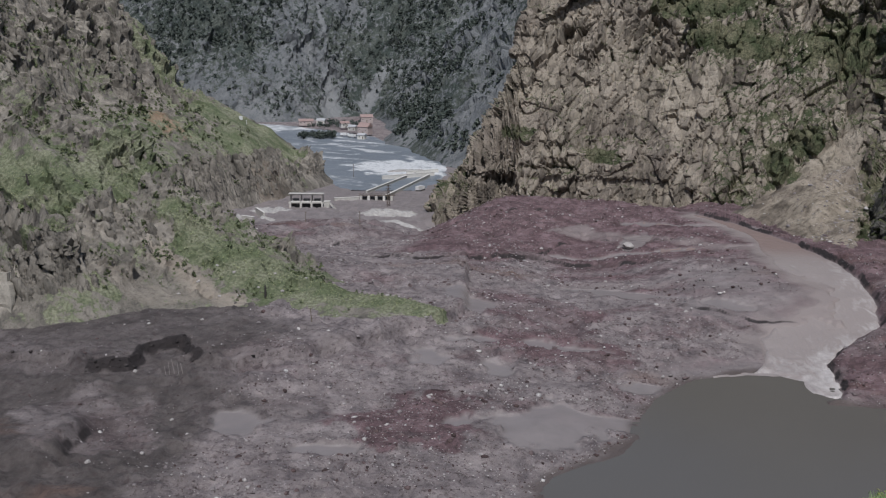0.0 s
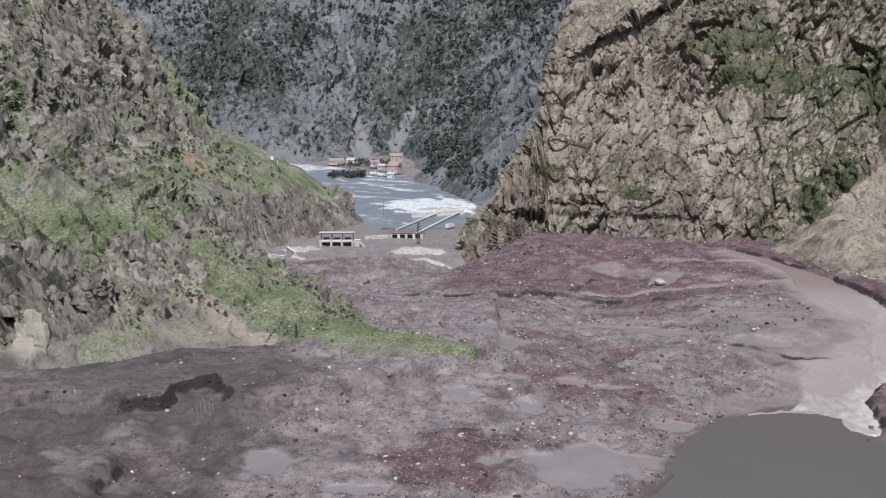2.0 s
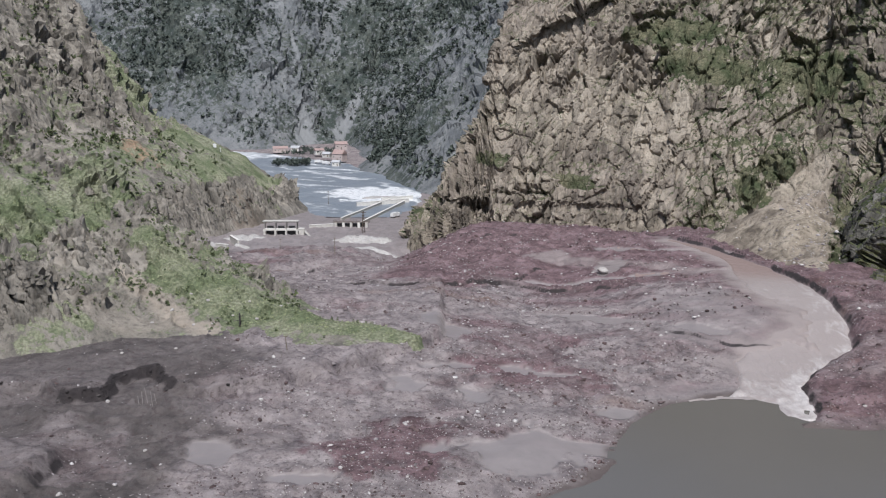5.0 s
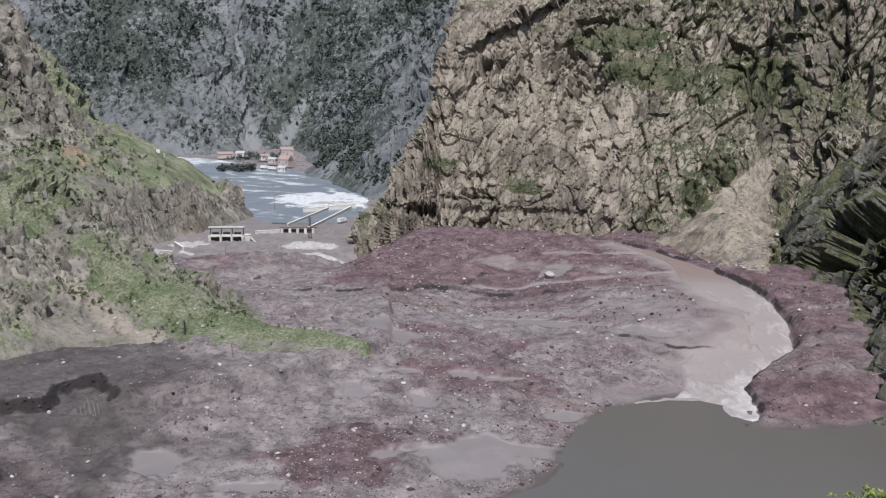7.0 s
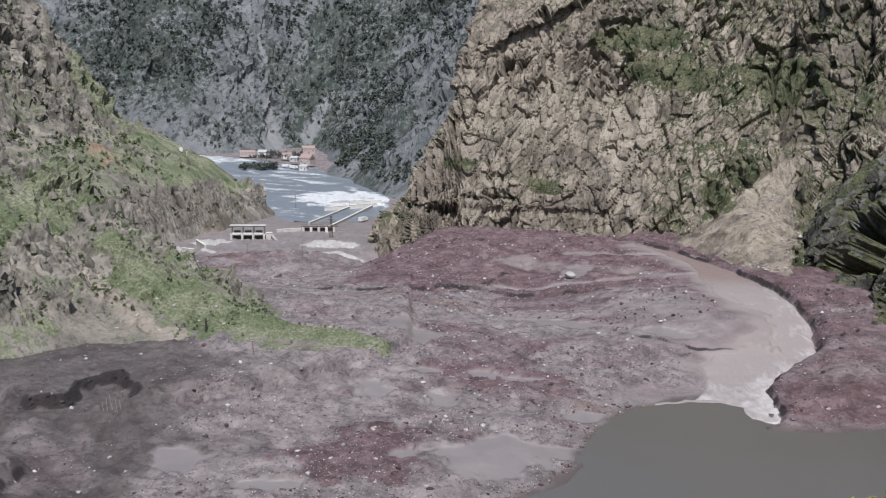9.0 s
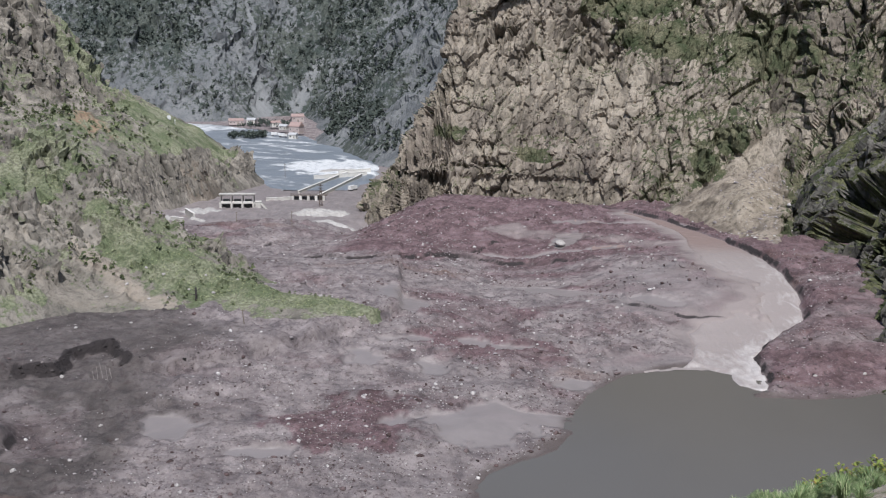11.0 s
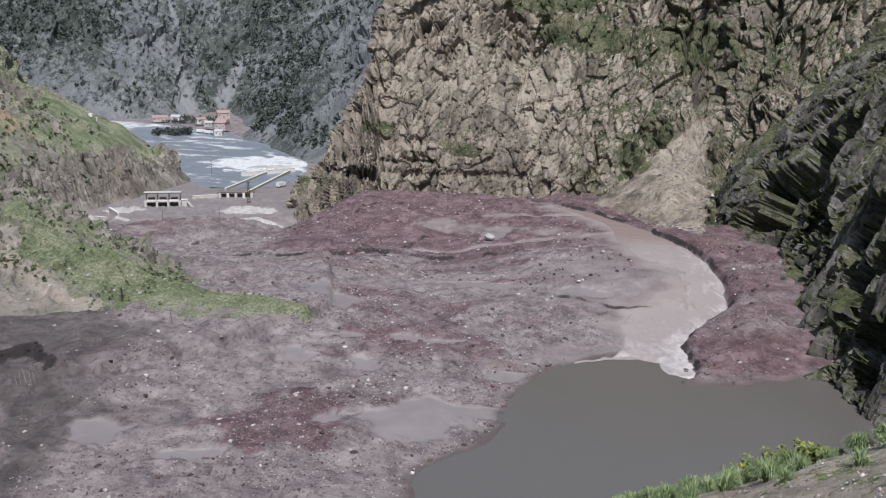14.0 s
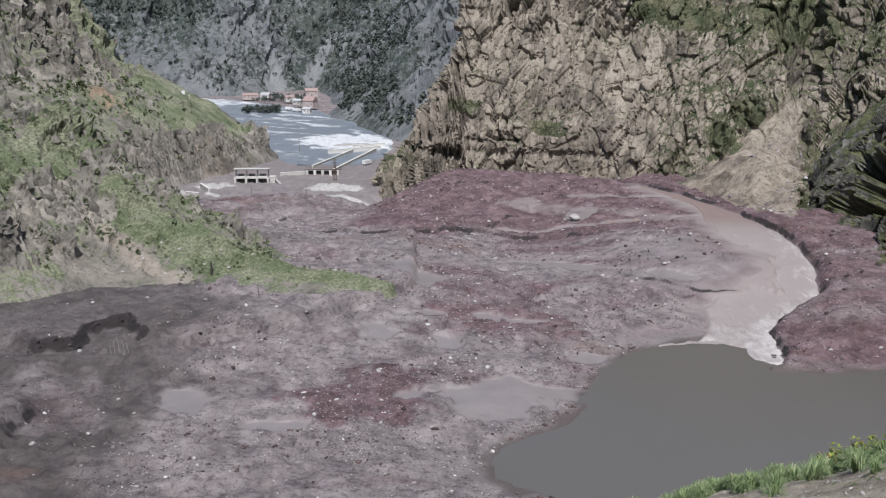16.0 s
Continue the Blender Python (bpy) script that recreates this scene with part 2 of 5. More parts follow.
def near_height(x, y):
    """The slope on which the camera stands, to its brink."""
    top = 88.5 - 0.525 * y + 0.318 * x - 0.003 * x * np.abs(x)
    over = y + 0.44 * (x - 5.3) - 19.3 + 0.9 * fbm(x / 3, y / 3, 0, 3, 101)
    z = top + 0.35 * fbm(x / 2.5, y / 2.5, 0.4, 3, 102) + 0.10 * fbm(x / 0.5, y / 0.5, 0.4, 2, 103)
    return np.maximum(z - 0.75 * np.log1p(np.exp(np.clip(over * 3, -40, 40))) / 3 * 1.35, -9), over

# ---- materials ----
def mat(name):
    m = bpy.data.materials.new(name)
    m.use_nodes = True
    t = m.node_tree
    return m, t, t.nodes["Principled BSDF"]


def nd(t, kind, **vals):
    n = t.nodes.new(kind)
    for k, v in vals.items():
        n.inputs[k].default_value = v
    return n


def ramp(t, fac, stops):
    n = t.nodes.new("ShaderNodeValToRGB")
    el = n.color_ramp.elements
    while len(el) < len(stops):
        el.new(0.5)
    for e, (p, c) in zip(el, stops):
        e.position = p
        e.color = (*c, 1) if len(c) == 3 else c
    t.links.new(fac, n.inputs[0])
    return n.outputs[0]


def grey(a):
    return (a, a, a)


def mixed(t, fac, a, b, mode="MIX"):
    n = t.nodes.new("ShaderNodeMix")
    n.data_type = "RGBA"
    n.blend_type = mode
    for sock, val in ((n.inputs[0], fac), (n.inputs[6], a), (n.inputs[7], b)):
        if isinstance(val, (tuple, list)):
            sock.default_value = (*val, 1)
        elif isinstance(val, (int, float)):
            sock.default_value = val
        else:
            t.links.new(val, sock)
    return n.outputs[2]


def coords(t, scale=(1, 1, 1), turn=(0, 0, 0)):
    g = t.nodes.new("ShaderNodeNewGeometry")
    mp = t.nodes.new("ShaderNodeMapping")
    mp.inputs["Scale"].default_value = scale
    mp.inputs["Rotation"].default_value = [radians(a) for a in turn]
    t.links.new(g.outputs["Position"], mp.inputs[0])
    return mp.outputs[0]


def noisy(t, vec, scale, detail=6, rough=0.6, dist=0.0):
    n = nd(t, "ShaderNodeTexNoise", Scale=scale, Detail=detail, Roughness=rough, Distortion=dist)
    t.links.new(vec, n.inputs["Vector"])
    return n.outputs[0]


def attr(t, name):
    n = t.nodes.new("ShaderNodeAttribute")
    n.attribute_name = name
    return n.outputs["Fac"]


def sums(t, a, b, op="ADD"):
    n = t.nodes.new("ShaderNodeMath")
    n.operation = op
    for sock, val in zip(n.inputs, (a, b)):
        if isinstance(val, (int, float)):
            sock.default_value = val
        else:
            t.links.new(val, sock)
    return n.outputs[0]


def bump(t, bsdf, height, strength, dist):
    n = nd(t, "ShaderNodeBump", Strength=strength, Distance=dist)
    t.links.new(height, n.inputs["Height"])
    t.links.new(n.outputs[0], bsdf.inputs["Normal"])


def rock_material(name, light, mid, dark, green, dry, stain=None, grain=1.0, soil=False):
    """Weathered rock with plants on it where the mesh's 'plants' value is high."""
    m, t, b = mat(name)
    v = coords(t)
    tall = v if soil else coords(t, (1, 1, 0.32), (10, 38, 0))
    big = noisy(t, v, 0.022 * grain, 5, 0.55)
    mids = noisy(t, tall, 0.10 * grain, 7, 0.62, 0.6)
    fine = noisy(t, tall, 0.55 * grain, 8, 0.68)
    c = ramp(t, mids, [(0.37, dark), (0.48, mid), (0.62, light)])
    c = mixed(t, ramp(t, big, [(0.40, grey(0)), (0.62, grey(0.6))]), c, stain or mid)
    c = mixed(t, ramp(t, fine, [(0.36, grey(0.8)), (0.48, grey(0.0))]), c, dark)
    c = mixed(t, ramp(t, noisy(t, tall, 1.9 * grain, 5, 0.7), [(0.36, grey(0.4)), (0.46, grey(0.0))]), c, tuple(k * 0.6 for k in dark))
    tone = attr(t, "tone")
    c = mixed(t, sums(t, sums(t, tone, 0.0, "MAXIMUM"), 0.45, "MULTIPLY"), c, light)
    c = mixed(t, sums(t, sums(t, tone, 0.0, "MINIMUM"), -0.5, "MULTIPLY"), c, dark)
    c = mixed(t, sums(t, attr(t, "pale"), sums(t, 0.55, mids, "ADD"), "MULTIPLY"), c, mixed(t, fine, tuple(q * 0.8 for q in light), tuple(min(0.62, q * 1.3) for q in light)))
    c = mixed(t, attr(t, "warm"), c, mixed(t, mids, (0.22, 0.135, 0.075), (0.47, 0.32, 0.20)))
    # plants
    lead = attr(t, "plants")
    tuft = noisy(t, v, 0.35 * grain, 7, 0.7)
    k = sums(t, lead, sums(t, sums(t, tuft, 0.5, "SUBTRACT"), 1.9, "MULTIPLY"))
    leafc = mixed(t, ramp(t, noisy(t, v, 0.09 * grain, 6), [(0.4, grey(0)), (0.6, grey(1))]), green, dry)
    leafc = mixed(t, ramp(t, noisy(t, v, 1.1 * grain, 4), [(0.4, grey(0.6)), (0.6, grey(0))]), leafc, tuple(q * 0.45 for q in green))
    kk = ramp(t, k, [(0.44, grey(0)), (0.56, grey(1))])
    c = mixed(t, kk, c, leafc)
    t.links.new(c, b.inputs["Base Color"])
    b.inputs["Roughness"].default_value = 0.92
    b.inputs["Specular IOR Level"].default_value = 0.2
    h = sums(t, fine, sums(t, mids, 0.8, "MULTIPLY"))
    bump(t, b, h, 1.0, 1.3 / grain)
    return m


M_PINK = rock_material("pinkish_cliff_rock", (0.385, 0.336, 0.272), (0.26, 0.225, 0.178), (0.10, 0.086, 0.07), (0.068, 0.082, 0.042), (0.175, 0.165, 0.105), (0.28, 0.235, 0.20))
# darker than M_PINK: part of this cliff's shade is put into the rock
M_DARK = rock_material("shaded_cliff_rock", (0.27, 0.255, 0.23), (0.135, 0.126, 0.11), (0.04, 0.038, 0.035), (0.06, 0.075, 0.034), (0.14, 0.14, 0.075), (0.08, 0.078, 0.066))
M_LEFT = rock_material("brown_hillside_rock", (0.34, 0.308, 0.265), (0.195, 0.175, 0.15), (0.085, 0.078, 0.069), (0.145, 0.17, 0.095), (0.285, 0.287, 0.20), (0.20, 0.183, 0.156))
# far rock: blued, with lifted darks, so the colour carries the distance haze
M_FAR = rock_material("hazed_mountain_rock", (0.225, 0.23, 0.232), (0.17, 0.176, 0.18), (0.11, 0.117, 0.125), (0.06, 0.074, 0.066), (0.115, 0.127, 0.11), (0.165, 0.172, 0.176), grain=0.5)
M_NEAR = rock_material("stony_soil", (0.49, 0.425, 0.345), (0.37, 0.32, 0.255), (0.22, 0.185, 0.145), (0.11, 0.16, 0.06), (0.23, 0.24, 0.12), grain=9.0, soil=True)


def debris_material():
    m, t, b = mat("debris_mud")
    v = coords(t)
    flow = coords(t, (0.45, 1.3, 1), (0, 0, 14))
    big = noisy(t, flow, 0.04, 6, 0.62, 0.8)
    mids = noisy(t, v, 0.16, 8, 0.7, 0.3)
    lumps = noisy(t, v, 0.7, 6, 0.7)
    fine = noisy(t, v, 2.6, 5, 0.7)
    greyc = ramp(t, mids, [(0.34, (0.118, 0.10, 0.105)), (0.5, (0.24, 0.206, 0.203)), (0.64, (0.336, 0.293, 0.287))])
    redc = ramp(t, mids, [(0.34, (0.072, 0.045, 0.047)), (0.5, (0.152, 0.10, 0.106)), (0.64, (0.24, 0.166, 0.175))])
    red = sums(t, attr(t, "red"), sums(t, sums(t, big, 0.5, "SUBTRACT"), 2.4, "MULTIPLY"))
    c = mixed(t, ramp(t, red, [(0.25, grey(0)), (0.7, grey(1))]), greyc, redc)
    dk = sums(t, attr(t, "dark"), sums(t, sums(t, big, 0.5, "SUBTRACT"), 0.8, "MULTIPLY"))
    c = mixed(t, ramp(t, dk, [(0.15, grey(0)), (0.75, grey(0.95))]), c, ramp(t, mids, [(0.3, (0.052, 0.045, 0.043)), (0.65, (0.13, 0.112, 0.107))]))
    ochre = noisy(t, flow, 0.03, 5, 0.6)
    c = mixed(t, ramp(t, ochre, [(0.60, grey(0)), (0.72, grey(0.55))]), c, (0.17, 0.088, 0.06))
    dry = sums(t, 1.0, attr(t, "wet"), "SUBTRACT")
    pale_k = sums(t, dry, ramp(t, dk, [(0.15, grey(1)), (0.75, grey(0.25))]), "MULTIPLY")
    c = mixed(t, sums(t, ramp(t, lumps, [(0.36, grey(0.75)), (0.47, grey(0))]), dry, "MULTIPLY"), c, (0.07, 0.052, 0.052))
    c = mixed(t, sums(t, ramp(t, lumps, [(0.58, grey(0)), (0.68, grey(0.5))]), pale_k, "MULTIPLY"), c, (0.30, 0.27, 0.275))
    c = mixed(t, sums(t, ramp(t, fine, [(0.62, grey(0)), (0.70, grey(0.8))]), pale_k, "MULTIPLY"), c, (0.36, 0.335, 0.33))
    pool = attr(t, "wet")
    wetc = mixed(t, big, (0.19, 0.168, 0.163), (0.235, 0.21, 0.206))
    c = mixed(t, ramp(t, pool, [(0.1, grey(0)), (0.95, grey(0.85))]), c, wetc)
    c = mixed(t, sums(t, attr(t, "silt"), sums(t, 0.55, mids, "ADD"), "MULTIPLY"), c, mixed(t, big, (0.225, 0.19, 0.182), (0.30, 0.258, 0.245)))
    c = mixed(t, sums(t, attr(t, "shore"), 0.85, "MULTIPLY"), c, (0.088, 0.07, 0.064))
    # near-black soil of the breaks, with the shade under their edges painted in
    c = mixed(t, ramp(t, attr(t, "scar_shade"), [(0.15, grey(0)), (0.6, grey(1))]), c, mixed(t, lumps, (0.022, 0.019, 0.019), (0.06, 0.05, 0.05)))
    t.links.new(c, b.inputs["Base Color"])
    t.links.new(ramp(t, pool, [(0, grey(0.8)), (1, grey(0.38))]), b.inputs["Roughness"])
    b.inputs["Specular IOR Level"].default_value = 0.25
    h = sums(t, sums(t, lumps, sums(t, fine, 0.4, "MULTIPLY")), dry, "MULTIPLY")
    bump(t, b, h, 1.0, 0.9)
    return m


M_DEBRIS = debris_material()


def water_material(name, col_a, col_b, foam, foam_size, rough, rip, white=(0.56, 0.51, 0.495)):
    m, t, b = mat(name)
    v = coords(t)
    flow = coords(t, (1, 0.45, 1), (0, 0, -20))
    c = mixed(t, noisy(t, v, 0.03, 4), col_a, col_b)
    if foam:
        f = noisy(t, flow, foam_size, 7, 0.7, 0.8)
        k = sums(t, sums(t, f, 0.5, "SUBTRACT"), attr(t, "foam"))
        c = mixed(t, ramp(t, k, foam), c, white)
        c = mixed(t, sums(t, ramp(t, noisy(t, flow, foam_size * 4, 5, 0.7, 1.2), [(0.38, grey(0.55)), (0.5, grey(0))]), attr(t, "foam"), "MULTIPLY"), c, col_a)
        c = mixed(t, attr(t, "rust"), c, (0.21, 0.145, 0.128))
    t.links.new(c, b.inputs["Base Color"])
    b.inputs["Roughness"].default_value = rough
    b.inputs["Specular IOR Level"].default_value = 0.3
    bump(t, b, noisy(t, flow, rip, 4, 0.6), 0.25 if not foam else 0.8, 0.12 if not foam else 0.5)
    return m


M_LAKE = water_material("silty_lake_water", (0.109, 0.10, 0.09), (0.118, 0.109, 0.099), None, 0, 0.16, 1.3)
M_STREAM = water_material("muddy_stream_water", (0.25, 0.215, 0.205), (0.33, 0.29, 0.275), [(0.36, grey(0)), (0.56, grey(0.4)), (0.78, grey(0.95))], 0.3, 0.45, 0.5, (0.60, 0.57, 0.555))
M_RIVER = water_material("river_water", (0.15, 0.172, 0.20), (0.225, 0.25, 0.285), [(0.42, grey(0)), (0.72, grey(1))], 0.09, 0.35, 0.3, (0.72, 0.73, 0.74))


# ---- large structure ----
def grid_mesh(name, P, material, attrs=None, flat=False):
    """A sheet from an array of points, rows by columns."""
    nv, nu = P.shape[:2]
    me = bpy.data.meshes.new(name)
    idx = np.arange(nv * nu).reshape(nv, nu)
    quads = np.stack([idx[:-1, :-1], idx[:-1, 1:], idx[1:, 1:], idx[1:, :-1]], -1).reshape(-1, 4)
    me.vertices.add(nv * nu)
    me.vertices.foreach_set("co", P.reshape(-1).astype(np.float32))
    me.loops.add(quads.size)
    me.loops.foreach_set("vertex_index", quads.reshape(-1).astype(np.int32))
    me.polygons.add(len(quads))
    me.polygons.foreach_set("loop_start", np.arange(0, quads.size, 4, dtype=np.int32))
    me.update(calc_edges=True)
    me.polygons.foreach_set("use_smooth", np.full(len(quads), not flat))
    for key, val in (attrs or {}).items():
        a = me.attributes.new(key, "FLOAT", "POINT")
        a.data.foreach_set("value", np.ascontiguousarray(val, dtype=np.float32).reshape(-1))
    me.materials.append(material)
    return new(name, me)


def spaced(stops):
    """Numbers from stop to stop, each stretch with its own step."""
    out = [stops[0][0]]
    for (a, step), (b, _) in zip(stops, stops[1:]):
        n = max(1, round((b - a) / step))
        out += list(a + (b - a) * (np.arange(n) + 1) / n)
    return np.array(out)


def blob(x, y, cx, cy, rx, ry, turn=0.0, seed=0, rag=0.8):
    """A ragged patch from 0 to 1."""
    c, s = math.cos(turn), math.sin(turn)
    u, v = ((x - cx) * c + (y - cy) * s) / rx, (-(x - cx) * s + (y - cy) * c) / ry
    return smooth(1.15, 0.82, np.hypot(u, v) + rag * fbm(x / 8, y / 8, 0.4, 4, 60 + seed))


POOLS = [(14, 218, 16, 11, 0.2), (-57, 213, 6, 7, 0.1), (-36, 200, 8, 3, 0.1), (-15, 256, 5, 6, 0.0), (-5, 271, 8, 3, 0.2), (25, 268, 12, 3, -0.3), (3, 250, 5, 5, 0.0),
         (46, 322, 20, 3.5, -0.5), (72, 306, 10, 3, -0.5), (-6, 300, 7, 10, 0.2), (56, 390, 6, 14, -0.3), (80, 408, 24, 2.5, -0.45), (40, 248, 9, 3, 0.4), (60, 372, 34, 2.2, -0.08)]

gx, gy = np.meshgrid(spaced([(-3000, 400), (-600, 40), (-200, 4), (-150, 0.75), (150, 4), (220, 60), (600, 400), (3000, 1)]),
                     spaced([(-3000, 400), (-200, 40), (120, 4), (166, 0.65), (330, 0.8), (450, 2.5), (700, 8), (1200, 60), (1500, 300), (4500, 1)]))
gz = ground_height(gx, gy)
wet = np.zeros_like(gz)
for i, (cx, cy, rx, ry, a) in enumerate(POOLS):
    wet = np.maximum(wet, blob(gx, gy, cx, cy, rx, ry, a, i, 1.2))
wet = np.maximum(wet, 0.55 * blob(gx, gy, 82, 318, 26, 24, -0.3, 15) + 0.5 * blob(gx, gy, 60, 262, 16, 7, 0.2, 16))
flat_z = fan_shape(gx, gy)
shore_d = -poly_distance(gx, gy, LAKE)
flat_z = np.minimum(flat_z, 0.06 + 0.13 * np.clip(shore_d - 1.5, 0, None) + 0.03 * np.clip(shore_d, 0, None) + 0.0009 * np.clip(shore_d, 0, None) ** 2) - 0.2
gz = np.where(shore_d > 0, gz * (1 - 0.85 * wet) + flat_z * 0.85 * wet, gz)
outside = smooth(230, 600, np.abs(gx)) + smooth(60, -300, gy)
gz = gz - 6 * np.clip(outside, 0, 1)
low_mound = smooth(1.2, 0.8, np.hypot((gx + 84) / 44, (gy - 462) / 42) + 0.35 * fbm(gx / 22, gy / 22, 0.4, 3, 20))
red_at = 0.12 + smooth(-20, 60, gx + 0.15 * (gy - 300)) * 0.25 + smooth(345, 385, gy + 6 * vnoise(gx / 15, gy / 15, 0, 61)) * smooth(-50, -10, gx) * 0.75 + blob(gx, gy, -18, 217, 16, 16, 0, 3) * 0.75 + blob(gx, gy, 24, 262, 14, 12, 0, 7) * 0.4 + blob(gx, gy, 12, 292, 20, 26, 0, 8) * 0.4 + smooth(85, 100, gx) * 0.3
dark_at = smooth(-35, -75, gx + 10 * vnoise(gx / 20, gy / 20, 0, 9)) * smooth(180, 240, gy + 0.5 * (gx + 80) + 10 * vnoise(gx / 25, gy / 25, 0, 10)) * smooth(400, 330, gy) * 0.75
dark_at = np.maximum(dark_at, 0.95 * smooth(-44, -82, gx + 16 * fbm(gx / 18, gy / 18, 0, 3, 12)) * smooth(250, 225, gy))
brown = blob(gx, gy, -90, 208, 16, 20, 0.2, 9)
red_at = red_at + 0.35 * brown
dark_at = dark_at * (1 - 0.45 * brown)
edge_d = edge_of_bank(gx, gy)
# dark along bank break, creases and cut bank: bare soil plus painted shade
scar_shade = smooth(-2.6, -1.2, edge_d + 2.2 * fbm(gx / 4.5, gy / 4.5, 0, 4, 62)) * smooth(0.7, 0.0, edge_d + 0.7 * fbm(gx / 2, gy / 2, 0, 3, 63)) * smooth(0.05, 0.4, fbm(gx / 14, gy / 10, 0.2, 3, 64) + 0.5 * np.exp(-((gx + 92) / 14) ** 2)) * smooth(-20, -50, gx)
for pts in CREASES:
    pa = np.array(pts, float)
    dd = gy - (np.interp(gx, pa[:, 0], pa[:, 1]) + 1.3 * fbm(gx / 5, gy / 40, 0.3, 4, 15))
    scar_shade = np.maximum(scar_shade, np.exp(-((dd + 0.15) / 0.6) ** 2) * np.interp(gx, pa[:, 0], pa[:, 2] / 1.3, left=0, right=0) * (0.35 + 0.65 * smooth(-0.3, 0.2, fbm(gx / 5, gy / 5, 0, 3, 66))))
scar_shade = np.maximum(scar_shade, 0.9 * np.exp(-((gx + 88.2 + 2.5 * fbm(gx / 7, gy / 7, 0.3, 3, 18)) / 0.9) ** 2) * smooth(190, 194, gy) * smooth(212, 206, gy) * smooth(-0.2, 0.2, fbm(gx / 4, gy / 4, 0, 3, 70)))
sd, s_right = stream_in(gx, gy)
scar_shade = np.maximum(scar_shade, 0.9 * smooth(0.1, -0.5, sd) * smooth(-2.0, -1.2, sd) * s_right * smooth(0, 6, shore_d) * smooth(-0.3, 0.2, fbm(gx / 6, gy / 6, 0.4, 3, 67)))
silt = smooth(-9, 1, sd + 5 * fbm(gx / 9, gy / 6, 0.6, 4, 68)) * (1 - s_right) * smooth(268, 290, gy) + smooth(-1, 1, sd)
silt = np.maximum(silt, 0.5 * smooth(7, 0, poly_distance(gx, gy, [(36, 404), (60, 396), (96, 360)], False) + 5 * fbm(gx / 12, gy / 5, 0.8, 3, 69)))
silt = np.clip(np.maximum(silt, 0.55 * blob(gx, gy, 34, 408, 9, 8, 0.0, 18) + 0.45 * blob(gx, gy, 36, 335, 22, 4, -0.2, 19)), 0, 1)
wet = np.maximum(wet, silt * 0.8)
wet = np.maximum(wet, smooth(5, 0, np.abs(shore_d - 1.0)) * 0.5)
wet = np.maximum(wet, 0.75 * smooth(492, 520, gy + 10 * fbm(gx / 16, gy / 16, 0.2, 3, 23)) * (1 - low_mound) * smooth(900, 640, gy))
red_at = red_at * (0.25 + 0.75 * smooth(560, 460, gy)) + 0.22 * low_mound
ground = grid_mesh("ground", np.stack([gx, gy, gz], -1), M_DEBRIS, {"red": red_at, "dark": dark_at, "wet": wet, "scar_shade": scar_shade, "silt": silt, "shore": smooth(4.5, 0.3, shore_d + 2.2 * fbm(gx / 5, gy / 5, 0.2, 3, 79)) * smooth(-8, -2, shore_d)})
tagged(ground, "wet grey and red landslide debris with mud pools", "debris ground", kind="structure")

# lake
lx, ly = np.meshgrid(np.linspace(-60, 175, 40), np.linspace(60, 272, 40))
lake = grid_mesh("lake_water", np.stack([lx, ly, 0 * lx], -1), M_LAKE)
tagged(lake, "still grey-brown silty lake water", "lake", kind="structure")

# stream: a strip that follows its bed
def chain(pts, n):
    pts = np.array(pts, float)
    d = np.r_[0, np.cumsum(np.hypot(*np.diff(pts[:, :2], axis=0).T))]
    s = np.linspace(0, d[-1], n)
    out = np.stack([np.interp(s, d, pts[:, k]) for k in range(pts.shape[1])], -1)
    for _ in range(int(n / len(pts) * 0.8)):
        out[1:-1] = 0.25 * out[:-2] + 0.5 * out[1:-1] + 0.25 * out[2:]
    return out


sx, sy = np.meshgrid(spaced([(64, 0.6), (126, 1)]), spaced([(238, 0.6), (428, 1)]))
sd, s_right = stream_in(sx, sy)
front = sy - np.interp(sx, [66, 73, 80, 88, 93], [260, 257, 249, 244.5, 244]) + 2.6 * fbm(sx / 3.2, sy / 3.2, 0, 3, 74)
rapid = smooth(300, 262, sy)
sz = stream_level(sy) + (0.16 + 0.55 * rapid) * ridged(sx / 2.6 + 0.3 * vnoise(sx / 3, sy / 3, 0, 76), sy / 4.5, 0, 3, 71) - 2.2 * smooth(0.4, -1.4, sd) - 1.6 * smooth(1.2, -0.6, front)
sz = np.minimum(sz, ground_height(sx, sy) + np.where(sd > -0.8, 0.7, -0.5))
foam = 0.26 + 0.17 * smooth(292, 264, sy) + 0.14 * s_right * smooth(9, 2, sd) * smooth(370, 330, sy) + 0.05 * smooth(4, 0, front) - 0.2 * smooth(345, 380, sy)
stream = grid_mesh("stream_water", np.stack([sx, sy, sz], -1), M_STREAM, {"foam": foam, "rust": 0.75 * smooth(338, 372, sy + 6 * fbm(sx / 8, sy / 14, 0, 3, 78))})
cx_ = np.linspace(0, 1, 60)[:, None]
cy_ = np.linspace(-1, 1, 7)[None, :]
trail_x = 79 - 19 * cx_ + 0 * cy_
trail_y = 262.5 - 2.5 * cx_ ** 2 + 0.9 * fbm(cx_ * 6, 0 * cx_, 0, 3, 77) + cy_ * (1.3 - 0.9 * cx_)
trail = grid_mesh("foam_trail", np.stack([trail_x, trail_y, np.maximum(ground_height(trail_x, trail_y), 0) + 0.22 - 0.12 * np.abs(cy_)], -1), M_STREAM, {"foam": 0.34 + 0 * trail_x})
tagged(trail, "thin white line of foam along the lake's shore", "foam", kind="structure")
tagged(stream, "pale muddy stream with white foam running over debris", "stream", kind="structure")


